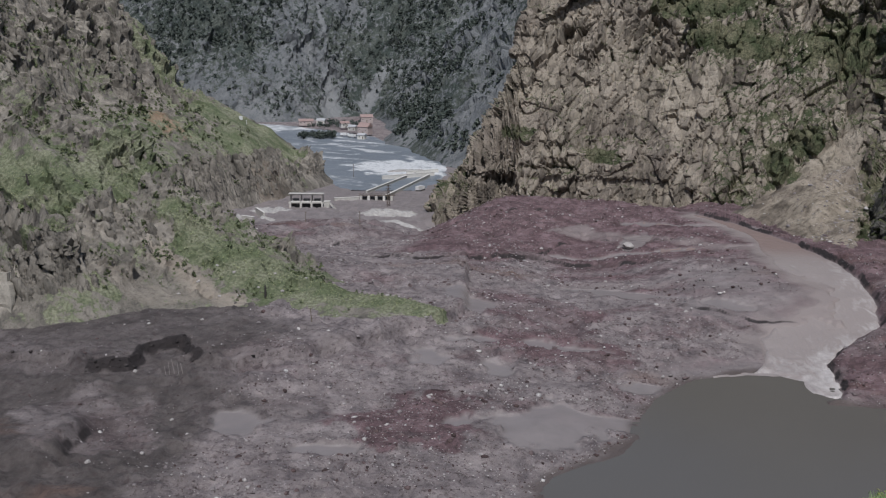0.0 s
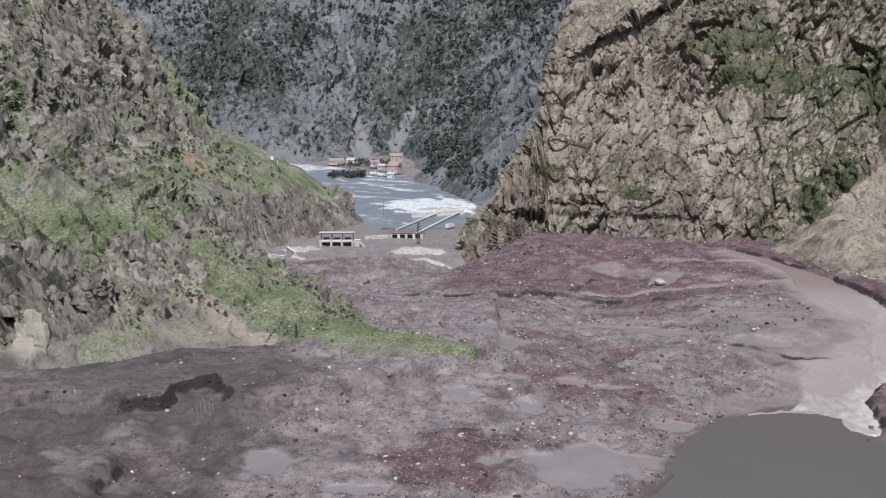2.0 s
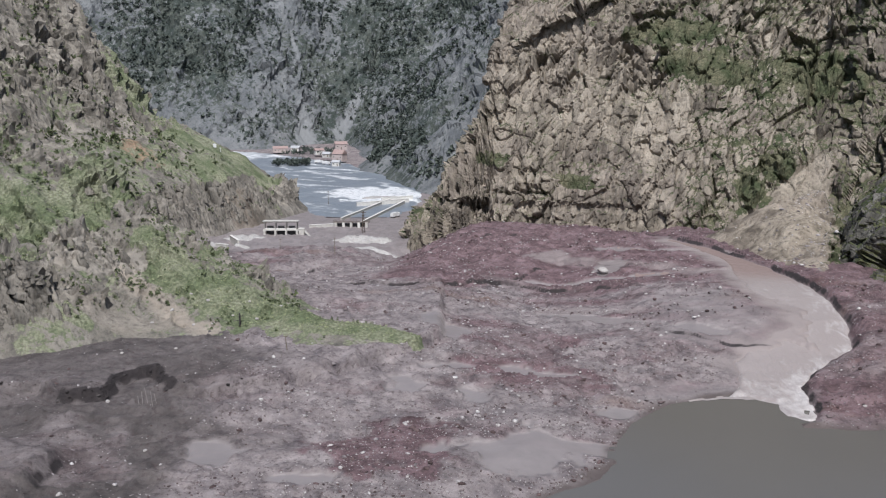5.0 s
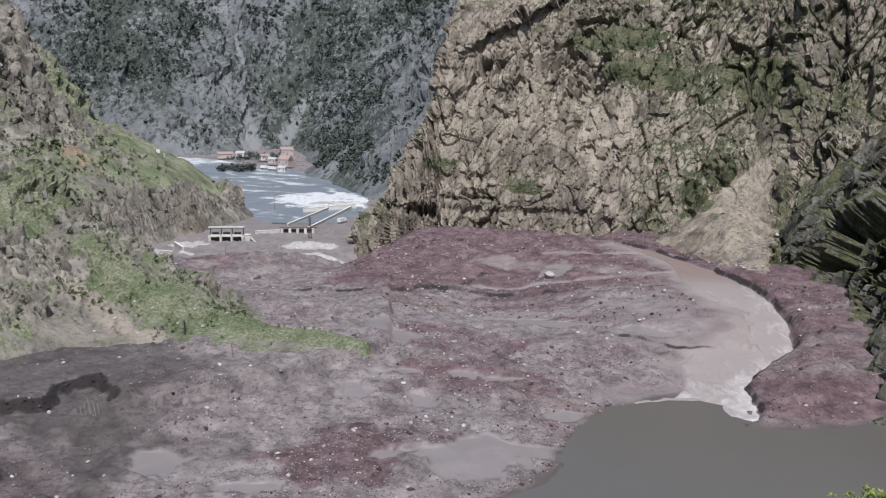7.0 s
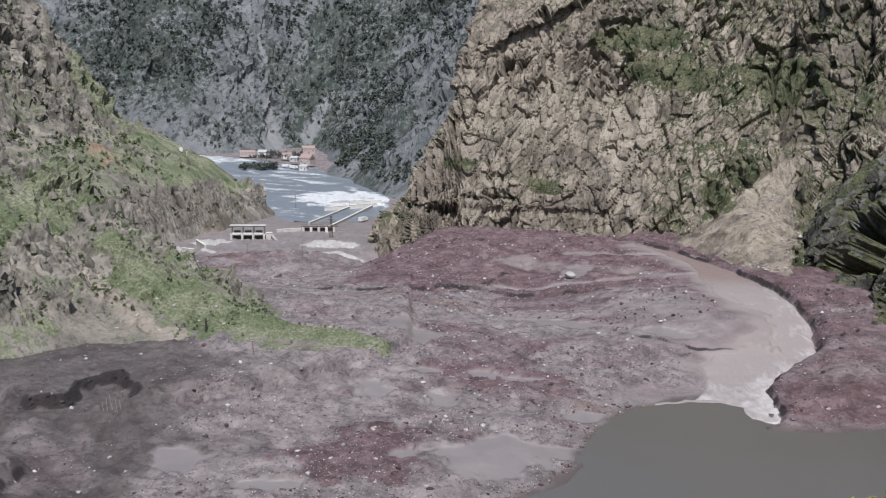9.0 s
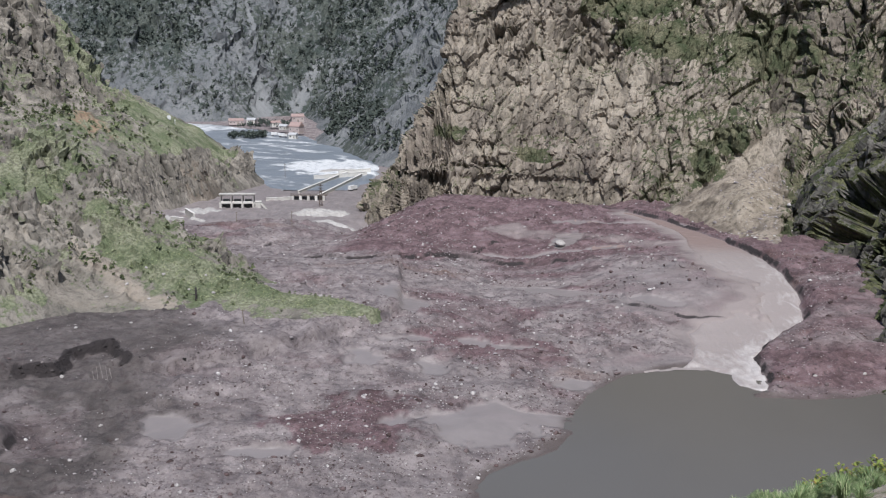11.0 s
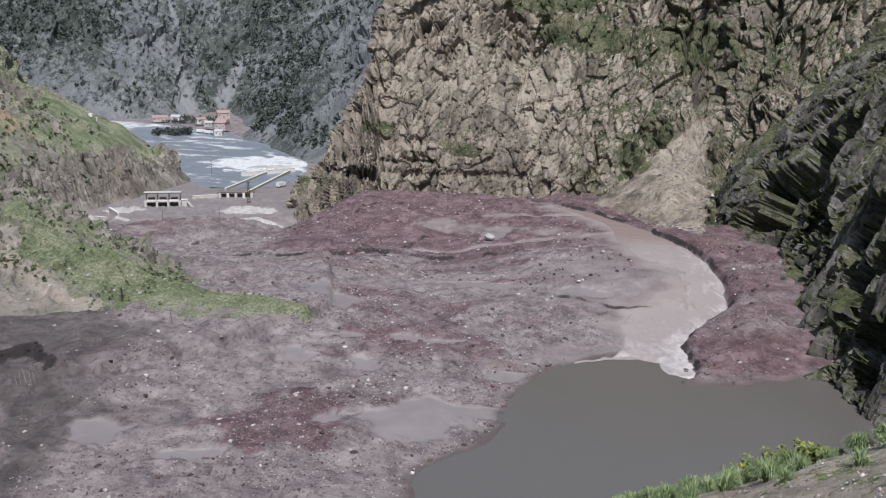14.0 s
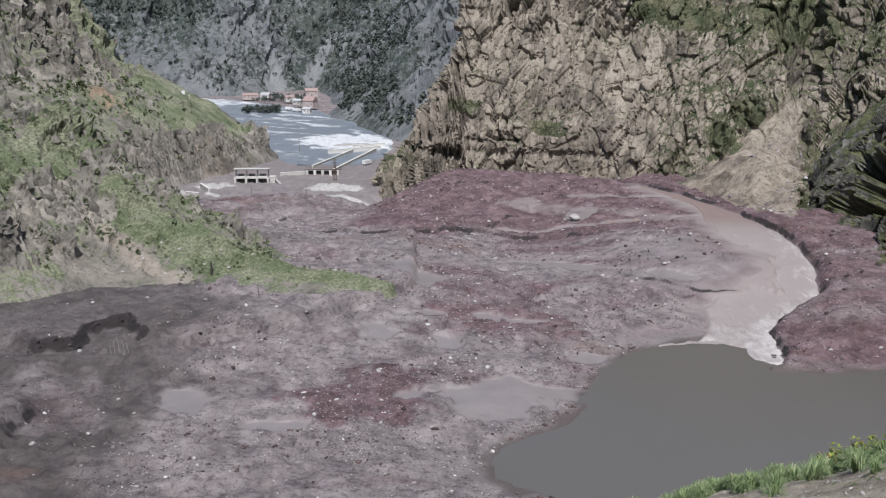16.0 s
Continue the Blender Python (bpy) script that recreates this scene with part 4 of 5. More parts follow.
def island_material(name, stops, rough=0.8):
    """Colour that differs from piece to piece of one mesh."""
    m, t, b = mat(name)
    g = t.nodes.new("ShaderNodeNewGeometry")
    c = ramp(t, g.outputs["Random Per Island"], stops)
    c = mixed(t, ramp(t, noisy(t, coords(t), 2.5, 4), [(0.4, grey(0.35)), (0.6, grey(0))]), c, tuple(k * 0.5 for k in stops[0][1]))
    t.links.new(c, b.inputs["Base Color"])
    b.inputs["Roughness"].default_value = rough
    b.inputs["Specular IOR Level"].default_value = 0.2
    return m


M_CONC = plain_material("weathered_concrete", (0.42, 0.40, 0.37), (0.56, 0.54, 0.50), 0.5)
M_CONC_DARK = plain_material("stained_concrete", (0.22, 0.21, 0.20), (0.33, 0.31, 0.29), 0.6)
M_STEEL = plain_material("rusted_steel", (0.10, 0.075, 0.06), (0.17, 0.13, 0.10), 1.5, 0.6, 0.4)
M_GATE = plain_material("dark_gate_steel", (0.03, 0.032, 0.035), (0.06, 0.06, 0.06), 1.0, 0.5, 0.5)
M_PLASTER = plain_material("white_plaster", (0.62, 0.60, 0.56), (0.72, 0.70, 0.66), 0.6)
M_PINKWALL = plain_material("pink_plaster", (0.42, 0.35, 0.33), (0.50, 0.42, 0.40), 0.6)
M_REDROOF = plain_material("red_roof_sheet", (0.31, 0.215, 0.195), (0.38, 0.285, 0.262), 0.8, 0.6)
M_GREYROOF = plain_material("grey_roof_sheet", (0.40, 0.40, 0.41), (0.52, 0.52, 0.53), 0.8, 0.5)
M_WINDOW = plain_material("dark_window_glass", (0.02, 0.022, 0.025), (0.035, 0.04, 0.045), 1.0, 0.15)
M_PAINT = plain_material("white_vehicle_paint", (0.66, 0.66, 0.65), (0.74, 0.74, 0.73), 0.7, 0.35)
M_TYRE = plain_material("tyre_rubber", (0.02, 0.02, 0.02), (0.035, 0.035, 0.035), 4.0, 0.9)
M_WOOD = plain_material("grey_wood", (0.14, 0.115, 0.09), (0.23, 0.19, 0.15), 2.0)
M_BARK = plain_material("dark_dead_bark", (0.03, 0.026, 0.024), (0.055, 0.048, 0.042), 3.0)
M_GRAVEL = plain_material("pale_gravel", (0.30, 0.285, 0.27), (0.44, 0.42, 0.40), 0.12)
M_STONES = island_material("mixed_stones", [(0.0, (0.17, 0.145, 0.145)), (0.35, (0.30, 0.27, 0.268)), (0.7, (0.44, 0.41, 0.40)), (1.0, (0.64, 0.61, 0.59))])
M_CLODS = island_material("dark_clods", [(0.0, (0.05, 0.035, 0.034)), (0.6, (0.13, 0.09, 0.088)), (1.0, (0.2, 0.165, 0.165))])
M_PALE = plain_material("pale_boulder_stone", (0.33, 0.305, 0.29), (0.46, 0.43, 0.41), 0.9)
M_SLAB = plain_material("pale_slab_stone", (0.26, 0.235, 0.20), (0.36, 0.33, 0.28), 0.35)
M_SHRUB = island_material("shrub_leaves", [(0.0, (0.06, 0.075, 0.04)), (0.5, (0.10, 0.12, 0.06)), (1.0, (0.18, 0.20, 0.10))])
# far foliage lightened and greyed, haze put into the leaf colour
M_FARTREE = island_material("hazed_tree_leaves", [(0.0, (0.055, 0.068, 0.06)), (0.6, (0.078, 0.094, 0.08)), (1.0, (0.115, 0.132, 0.11))])
M_GRASS = island_material("grass_blades", [(0.0, (0.10, 0.15, 0.065)), (0.5, (0.17, 0.235, 0.10)), (0.88, (0.26, 0.31, 0.15)), (1.0, (0.46, 0.44, 0.30))])
M_MEADOW = island_material("meadow_tufts", [(0.0, (0.20, 0.23, 0.12)), (0.5, (0.31, 0.34, 0.185)), (1.0, (0.42, 0.43, 0.27))])
M_HERB = island_material("yellow_green_herb_leaves", [(0.0, (0.10, 0.14, 0.035)), (0.5, (0.17, 0.22, 0.05)), (0.86, (0.30, 0.31, 0.07)), (1.0, (0.26, 0.13, 0.05))])


# ---- builders ----
def part(name, bm, material, parent=None, label=""):
    me = bpy.data.meshes.new(name)
    bm.to_mesh(me)
    bm.free()
    me.materials.append(material)
    ob = new(name, me)
    if parent is not None:
        ob.parent = parent
    return tagged(ob, label)


def boxes(*specs, bevel=0.0):
    """One bmesh of boxes: (centre, size) or (centre, size, turn about z)."""
    bm = bmesh.new()
    for c, s, *r in specs:
        m = Matrix.LocRotScale(c, Euler((0, 0, radians(r[0]) if r else 0)), s)
        bmesh.ops.create_cube(bm, size=1, matrix=m)
    if bevel:
        bmesh.ops.bevel(bm, geom=bm.edges[:], offset=bevel, segments=1, affect="EDGES")
    return bm


def rod(a, b, r1, r2=None, n=8):
    bm = bmesh.new()
    a, b = Vector(a), Vector(b)
    q = (b - a).to_track_quat("Z", "Y").to_matrix().to_4x4()
    bmesh.ops.create_cone(bm, cap_ends=True, segments=n, radius1=r1, radius2=r2 if r2 is not None else r1, depth=(b - a).length,
                          matrix=Matrix.Translation((a + b) / 2) @ q)
    return bm


def base_of(name, x, y, z, turn, label, category, group=""):
    ob = new(name)
    ob.matrix_basis = pose(x, y, z, 0, 0, turn)
    return tagged(ob, label, category, group)


def floor_at(x, y):
    return float(ground_height(np.array([float(x)]), np.array([float(y)]))[0])


def hill_at(x, y):
    k = np.argmin((HILL[..., 0] - x) ** 2 + (HILL[..., 1] - y) ** 2)
    return float(HILL[..., 2].reshape(-1)[k])


def soup(name, V, F, material):
    """A mesh from arrays of points and faces of equal size."""
    me = bpy.data.meshes.new(name)
    k = F.shape[1]
    me.vertices.add(len(V))
    me.vertices.foreach_set("co", V.reshape(-1).astype(np.float32))
    me.loops.add(F.size)
    me.loops.foreach_set("vertex_index", F.reshape(-1).astype(np.int32))
    me.polygons.add(len(F))
    me.polygons.foreach_set("loop_start", np.arange(0, F.size, k, dtype=np.int32))
    me.update(calc_edges=True)
    me.materials.append(material)
    return new(name, me)


ICO_V, ICO_F = None, None
_b = bmesh.new()
bmesh.ops.create_icosphere(_b, subdivisions=1, radius=1)
ICO_V = np.array([v.co[:] for v in _b.verts])
ICO_F = np.array([[v.index for v in f.verts] for f in _b.faces])
_b.free()
rng = np.random.default_rng(7)


def rocks(name, pts, sizes, material, flatness=0.7):
    """Many angular stones in one mesh."""
    n, k = len(pts), len(ICO_V)
    jag = 1 + 0.38 * rng.uniform(-1, 1, (n, k, 1))
    V = ICO_V[None] * jag
    a = rng.uniform(0, 6.28, n)
    st = np.stack([rng.uniform(0.8, 1.5, n), rng.uniform(0.7, 1.1, n), rng.uniform(0.5, 1.0, n) * flatness * 1.3], -1)
    V = V * st[:, None, :] * sizes[:, None, None] * 0.5
    c, s = np.cos(a)[:, None], np.sin(a)[:, None]
    V = np.stack([V[..., 0] * c - V[..., 1] * s, V[..., 0] * s + V[..., 1] * c, V[..., 2]], -1)
    V = V + pts[:, None, :]
    F = ICO_F[None] + (np.arange(n) * k)[:, None, None]
    return soup(name, V.reshape(-1, 3), F.reshape(-1, 3), material)


def tufts(name, pts, sizes, tall, leaves, leaf, material, seed=0, up=0.0):
    """Clumps of small leaves in one mesh, uneven in outline."""
    g = np.random.default_rng(100 + seed)
    n = len(pts)
    d = g.normal(size=(n, leaves, 3))
    d /= np.linalg.norm(d, axis=-1)[..., None]
    r = g.uniform(0.35, 1.05, (n, leaves, 1))
    off = d * r * np.array([0.5, 0.5, 0.5 * tall]) * sizes[:, None, None]
    off[..., 2] += 0.42 * tall * sizes[:, None]
    a = g.normal(size=(n, leaves, 3))
    a[..., 2] = a[..., 2] * (1 - up) + up * 2
    a /= np.linalg.norm(a, axis=-1)[..., None]
    b = np.cross(a, g.normal(size=(n, leaves, 3)))
    b /= np.linalg.norm(b, axis=-1)[..., None]
    sz = (leaf * sizes)[:, None, None] * g.uniform(0.6, 1.4, (n, leaves, 1))
    c = pts[:, None, :] + off
    V = np.stack([c - a * sz, c + b * sz * 0.55, c + a * sz, c - b * sz * 0.55], 2)
    F = np.arange(n * leaves * 4).reshape(-1, 4)
    return soup(name, V.reshape(-1, 3), F, material)


# ---- the barrage ----
def sluice(x, y, z, turn):
    t = base_of("sluice_building", x, y, z, turn, "small concrete sluice with three open bays and dark gates", "sluice gate")
    part("deck", boxes(((0, 0, 2.6), (20.5, 4.2, 0.7)), bevel=0.06), M_CONC, t)
    for i in range(4):
        part("pier", boxes(((-9.3 + 6.2 * i, 0, 0.6), (1.2, 4.6, 3.4)), bevel=0.05), M_CONC, t)
        for dy in (-1.7, 1.7):
            part("column", boxes(((-9.3 + 6.2 * i, dy, 5.0), (0.5, 0.5, 4.2)), bevel=0.04), M_CONC_DARK, t)
    for dy in (-1.7, 1.7):
        part("top_beam", boxes(((0, dy, 7.3), (19.6, 0.6, 0.6)), bevel=0.04), M_CONC_DARK, t)
    part("roof_slab", boxes(((0, 0, 7.75), (20.4, 4.6, 0.28)), bevel=0.04), M_CONC, t)
    for i in range(3):
        cx = -6.2 + 6.2 * i
        part("gate", boxes(((cx, 0.4, 0.7), (4.9, 0.25, 3.0))), M_GATE, t)
        part("winch_box", boxes(((cx, 0.2, 3.9), (3.6, 1.6, 1.7)), bevel=0.08), M_GATE, t)
        part("parapet", boxes(((cx, -1.95, 3.35), (5.6, 0.22, 0.8)), bevel=0.03), M_PLASTER, t)
    w = part("wing_wall", boxes(((12.0, -1.0, 1.2), (3.2, 2.6, 4.4))), M_CONC, t)
    part("coping", boxes(((12.0, -1.0, 3.55), (3.6, 3.0, 0.3))), M_PLASTER, w)
    for i in range(7):
        part("step", boxes(((14.0 + 0.55 * i, -2.2 - 0.5 * i, 2.4 - 0.48 * i), (1.1, 2.4, 0.5))), M_CONC, t)
    return t


def weir(x, y, z, turn):
    t = base_of("weir_bridge", x, y, z, turn, "low concrete weir with a thin footbridge over its piers", "weir")
    part("footbridge", boxes(((0, 0, 3.4), (22.0, 1.8, 0.35)), bevel=0.03), M_STEEL, t)
    for dy in (-0.85, 0.85):
        part("handrail", boxes(((0, dy, 4.5), (22.0, 0.07, 0.07))), M_STEEL, t)
    for i in range(5):
        part("pier", boxes(((-9.5 + 4.6 * i, 0.3, 1.1), (1.5, 4.0, 4.2)), bevel=0.06), M_PLASTER if i % 2 else M_CONC, t)
    for i in range(4):
        part("gate", boxes(((-7.2 + 4.6 * i, 0.6, 1.0), (3.0, 0.2, 3.2))), M_GATE, t)
    for i in range(12):
        part("rail_post", boxes(((-10.8 + 1.96 * i, -0.85, 4.0), (0.08, 0.08, 1.0))), M_STEEL, t)
    return t


def wall_run(name, a, b, high, wide, material, label):
    """A long straight concrete wall with a coping."""
    a, b = Vector(a), Vector(b)
    d = b - a
    t = base_of(name, *((a + b) / 2), math.degrees(math.atan2(d.y, d.x)), label, "concrete wall", "guide walls of the barrage")
    n = max(2, int(d.length / 9))
    for i in range(n):
        part("wall_section", boxes((((i + 0.5) / n * d.length - d.length / 2, 0, high / 2 - 1.5), (d.length / n - 0.08, wide, high + 3)), bevel=0.04), material, t)
    part("coping", boxes(((0, 0, high + 0.12), (d.length, wide + 0.3, 0.24))), M_PLASTER, t)
    return t


sluice(-105.8, 571, -8.6, 0.5)
weir(-68, 597, -9.0, 1.5)
wall_run("guide_wall", (-93, 592, -9), (-79, 597, -9), 2.2, 0.9, M_CONC, "pale curved approach wall beside the weir")
wall_run("guide_wall", (-78, 627, -9.5), (-54, 718, -9.5), 1.6, 1.0, M_CONC, "long pale guide wall along the settling basin")
wall_run("guide_wall", (-66, 600, -9.5), (-43, 705, -9.5), 1.8, 1.0, M_CONC, "long pale guide wall along the settling basin")
wall_run("guide_wall", (-75, 690, -9.5), (-40, 712, -9.5), 2.4, 1.2, M_PLASTER, "whitish cross wall at the head of the basin")
wall_run("guide_wall", (-60, 716, -9.5), (-38, 728, -9.5), 2.4, 1.2, M_PLASTER, "whitish cross wall at the head of the basin")
wall_run("retaining_wall", (-120, 524, -6.5), (-128, 540, -6.5), 2.5, 1.0, M_CONC, "broken pale retaining wall half buried in mud")
wall_run("retaining_wall", (-128, 508, -4.5), (-121, 504, -4.5), 1.8, 0.9, M_CONC, "broken pale retaining wall half buried in mud")

# gravel islands and a pale flat in front of the weir
def gravel_bar(cx, cy, rx, ry, high, turn, seed):
    u, v = np.meshgrid(np.linspace(-1.2, 1.2, 60), np.linspace(-1.2, 1.2, 40))
    r = np.hypot(u, v) + 0.25 * fbm(u * 3, v * 3, seed, 3, 110 + seed)
    c, s = math.cos(turn), math.sin(turn)
    x, y = cx + u * rx * c - v * ry * s, cy + u * rx * s + v * ry * c
    zb = ground_height(x, y)
    z = zb - 0.5 + (high + 0.5) * smooth(1.05, 0.55, r) + 0.25 * fbm(x / 2, y / 2, 0, 2, 5) * smooth(1.0, 0.7, r)
    return tagged(grid_mesh("gravel_bar", np.stack([x, y, z], -1), M_GRAVEL), "pale gravel bar left by the flood", "gravel bar", "gravel bars", "stuff")


gravel_bar(-55, 545, 17, 7, 2.4, -0.1, 1)
gravel_bar(-63, 498, 15, 5, 0.9, -0.15, 2)
gravel_bar(-78, 512, 9, 4, 0.8, -0.2, 3)
gravel_bar(-47, 515, 16, 6, 0.5, -0.1, 4)
gravel_bar(-122, 552, 13, 8, 1.0, 0.2, 6)
gravel_bar(-118, 522, 5, 4, 1.0, 0.0, 7)
gravel_bar(-135, 518, 9, 10, 1.6, 0.4, 8)
gravel_bar(-60, 735, 22, 9, 2.0, 0.2, 9)


def pylon(x, y, z, high, label):
    """A lattice mast: four legs, braces and arms."""
    t = base_of("power_pylon", x, y, z, 12, label, "pylon", "pylons by the barrage")
    w0, w1 = high * 0.07, high * 0.02
    for sx_, sy_ in ((1, 1), (1, -1), (-1, 1), (-1, -1)):
        part("leg", rod((sx_ * w0, sy_ * w0, -0.5), (sx_ * w1, sy_ * w1, high), 0.14, 0.09, 5), M_STEEL, t)
    for i in range(7):
        a, b = i / 7, (i + 1) / 7
        wa, wb = w0 + (w1 - w0) * a, w0 + (w1 - w0) * b
        for sy_ in (-1, 1):
            part("brace", rod((-wa, sy_ * wa, a * high), (wb, sy_ * wb, b * high), 0.07, None, 4), M_STEEL, t)
            part("brace", rod((wa, sy_ * wa, a * high), (-wb, sy_ * wb, b * high), 0.07, None, 4), M_STEEL, t)
    for h in (0.82, 0.94):
        part("cross_arm", boxes(((0, 0, h * high), (high * 0.24, 0.25, 0.25))), M_STEEL, t)
    return t


pylon(-59, 577, -9, 13, "thin dark lattice pylon beside the weir")


def pole(x, y, z, high, lean, label, material):
    t = base_of("utility_pole", x, y, z, 0, label, "pole", "poles in the valley")
    part("post", rod((0, 0, -0.6), (lean, 0, high), 0.18, 0.12), material, t)
    part("cross_bar", boxes(((lean * 0.93, 0, high * 0.93), (1.4, 0.14, 0.14))), material, t)
    return t


pole(-59.8, 454, floor_at(-59.8, 454), 8.0, 0.1, "thin grey post standing in the mud flat", M_WOOD)
pole(-88, 470, floor_at(-88, 470), 6.0, 0.3, "thin grey post standing in the mud flat", M_WOOD)
pole(-96, 700, -9, 9.0, 0.0, "dark post beside the river", M_WOOD)
pole(-49, 268, floor_at(-49, 268), 4.2, -0.5, "bare leaning stake stuck in the debris", M_WOOD)


def timber(x, y, long, lean, turn, label):
    """A pale split pole stuck in the slope of the bank."""
    t = base_of("timber_pole", x, y, floor_at(x, y), turn, label, "timber pole", "poles stuck in the bank")
    part("shaft", rod((0, 0, -0.8), (lean * long, 0.5 * long, 0.75 * long), 0.10, 0.06, 6), M_TIMBER, t)
    return t


M_TIMBER = plain_material("pale_split_wood", (0.17, 0.15, 0.142), (0.25, 0.225, 0.21), 2.0)
for i, (dx, dy, long) in enumerate(((-3.0, 0.9, 2.6), (-1.7, 0.0, 4.4), (-0.6, 0.7, 5.2), (0.8, -0.4, 4.6), (1.5, 0.6, 3.2))):
    timber(-77.5 + dx, 236 + dy, long, -0.30 + 0.05 * i + 0.08 * (i % 2), 7 * i, "pale weathered pole leaning in the mud below the broken bank")
for dx, long in ((-5.6, 1.5), (-3.4, 1.8), (-2.6, 1.3)):
    timber(dx, 178.5 + 0.3 * dx, long, 0.1, 30 * dx, "broken grey stump standing in the gravel by the lake")
timber(-51, 250, 2.6, -0.25, 0, "short pale pole leaning out of the grey bank")

# ---- hamlet by the river ----
def house(x, y, z, turn, long, deep, high, wall_m, roof_m, label, rise=0.3):
    t = base_of("house", x, y, z, turn, label, "house", "houses by the river")
    part("wall", boxes(((0, 0, high / 2 - 0.5), (long, deep, high + 1))), wall_m, t)
    bm = bmesh.new()
    e, r = 0.5, deep * rise
    v = [bm.verts.new(p) for p in ((-long / 2 - e, -deep / 2 - e, high), (long / 2 + e, -deep / 2 - e, high), (long / 2 + e, deep / 2 + e, high), (-long / 2 - e, deep / 2 + e, high),
                                   (-long / 2 - e, 0, high + r), (long / 2 + e, 0, high + r))]
    for f in ((0, 1, 5, 4), (2, 3, 4, 5), (0, 4, 3), (1, 2, 5), (3, 2, 1, 0)):
        bm.faces.new([v[i] for i in f])
    roof = part("roof", bm, roof_m, t)
    part("chimney", boxes(((long * 0.25, 0, high + r), (0.6, 0.6, 1.4))), M_CONC_DARK, roof)
    n = max(2, int(long / 3.2))
    for i in range(n):
        cx = (i + 0.5) / n * long - long / 2
        if i == n // 2:
            part("door", boxes(((cx, -deep / 2 - 0.03, 1.05), (1.0, 0.12, 2.1))), M_WOOD, t)
        else:
            w = part("window", boxes(((cx, -deep / 2 - 0.02, high * 0.55), (1.3, 0.1, 1.3))), M_PLASTER, t)
            part("pane", boxes(((cx, -deep / 2 - 0.08, high * 0.55), (1.05, 0.06, 1.05))), M_WINDOW, w)
    return t


house(-197, 1072, -6.0, 12, 15, 8, 3.6, M_PINKWALL, M_REDROOF, "long low house with a red sheet roof")
house(-182, 1080, -5.5, -8, 9, 7, 3.2, M_PLASTER, M_GREYROOF, "small white house with a pale sheet roof")
house(-123, 985, -6.5, -22, 11, 10, 6.4, M_PINKWALL, M_REDROOF, "tall pink house with a red roof", 0.4)
house(-126, 1020, 1.5, 14, 12, 9, 5.0, M_PINKWALL, M_REDROOF, "pink house with a dull red roof on the slope")
house(-121, 944, -7.5, -12, 7, 6, 3.4, M_PLASTER, M_GREYROOF, "small white house by the water")
house(-152, 1045, -5.5, 25, 9, 7, 3.4, M_PLASTER, M_REDROOF, "white house with a faded red roof")
house(-138, 1006, -5.0, -20, 8, 6, 3.0, M_CONC, M_GREYROOF, "grey outbuilding with a pale roof")


def truck(x, y, z, turn, label):
    t = base_of("truck", x, y, z, turn, label, "truck", "parked trucks")
    part("cargo_box", boxes(((-1.2, 0, 2.1), (6.0, 2.4, 2.5)), bevel=0.06), M_PAINT, t)
    cab = part("cab", boxes(((3.1, 0, 1.7), (1.9, 2.3, 2.1)), bevel=0.18), M_PAINT, t)
    part("windscreen", boxes(((4.06, 0, 2.1), (0.06, 1.9, 0.8))), M_WINDOW, cab)
    part("chassis", boxes(((0, 0, 0.75), (8.2, 1.0, 0.3))), M_GATE, t)
    for px_ in (-3.2, -2.1, 3.0):
        for s in (-1, 1):
            part("wheel", rod((px_, s * 0.9, 0.5), (px_, s * 1.2, 0.5), 0.5, None, 14), M_TYRE, t)
    return t


truck(-140, 962, -7.2, 8, "white box truck parked by the river")
truck(-45, 643, floor_at(-45, 643), 62, "white box truck parked near the guide walls")
truck(-131, 950, -7.2, -15, "white box truck parked by the river")
pole(-161.5, 663, hill_at(-161.5, 663), 3.0, 0.0, "short pale post on the grassy spur", M_PAINT)

# white survey block on the grassy spur
bx = base_of("white_tank", -165, 662, hill_at(-165, 662), 20, "small white tank on the grassy spur", "tank")
part("body", boxes(((0, 0, 1.0), (2.2, 2.0, 2.4)), bevel=0.15), M_PAINT, bx)
part("lid", boxes(((0, 0, 2.3), (1.2, 1.1, 0.25)), bevel=0.05), M_GREYROOF, bx)

# ---- stones ----
n = 100000
px_, py_ = rng.uniform(-150, 150, n), 167 + 305 * rng.uniform(0, 1, n) ** 1.25
dens = smooth(-0.2, 0.35, fbm(px_ / 20, py_ / 12, 0.9, 4, 121) + 0.25 * smooth(-70, 0, px_) + 0.25 * np.exp(-((px_ - 8) / 45) ** 2 - ((py_ - 285) / 55) ** 2) - 0.16) * 0.93 + 0.07
dens = dens * (1 - 0.75 * smooth(-50, -72, px_) * smooth(275, 250, py_))
keep = (rng.uniform(0, 1, n) < dens) & (poly_distance(px_, py_, LAKE) < -1) & (poly_distance(px_, py_, LEFT_TOE + [(-900, 900), (-900, 190)]) < 2)
sd_, sr_ = stream_in(px_, py_)
keep &= sd_ < -1 - 5 * (1 - sr_)
keep &= poly_distance(px_, py_, SCREE_FOOT) < 0
for i, (cx, cy, rx, ry, a) in enumerate(POOLS):
    keep &= blob(px_, py_, cx, cy, rx, ry, a, i, 1.2) < 0.3
px_, py_ = px_[keep], py_[keep]
sz_ = 0.2 + 0.13 * rng.pareto(2.3, len(px_))
sz_ = np.minimum(sz_, 1.2)
pz_ = ground_height(px_, py_) + 0.1 * sz_
half = rng.uniform(0, 1, len(px_)) < 0.55
tagged(rocks("stones", np.stack([px_, py_, pz_], -1)[half], sz_[half], M_STONES), "grey and pale stones strewn over the debris", "stones", kind="stuff")
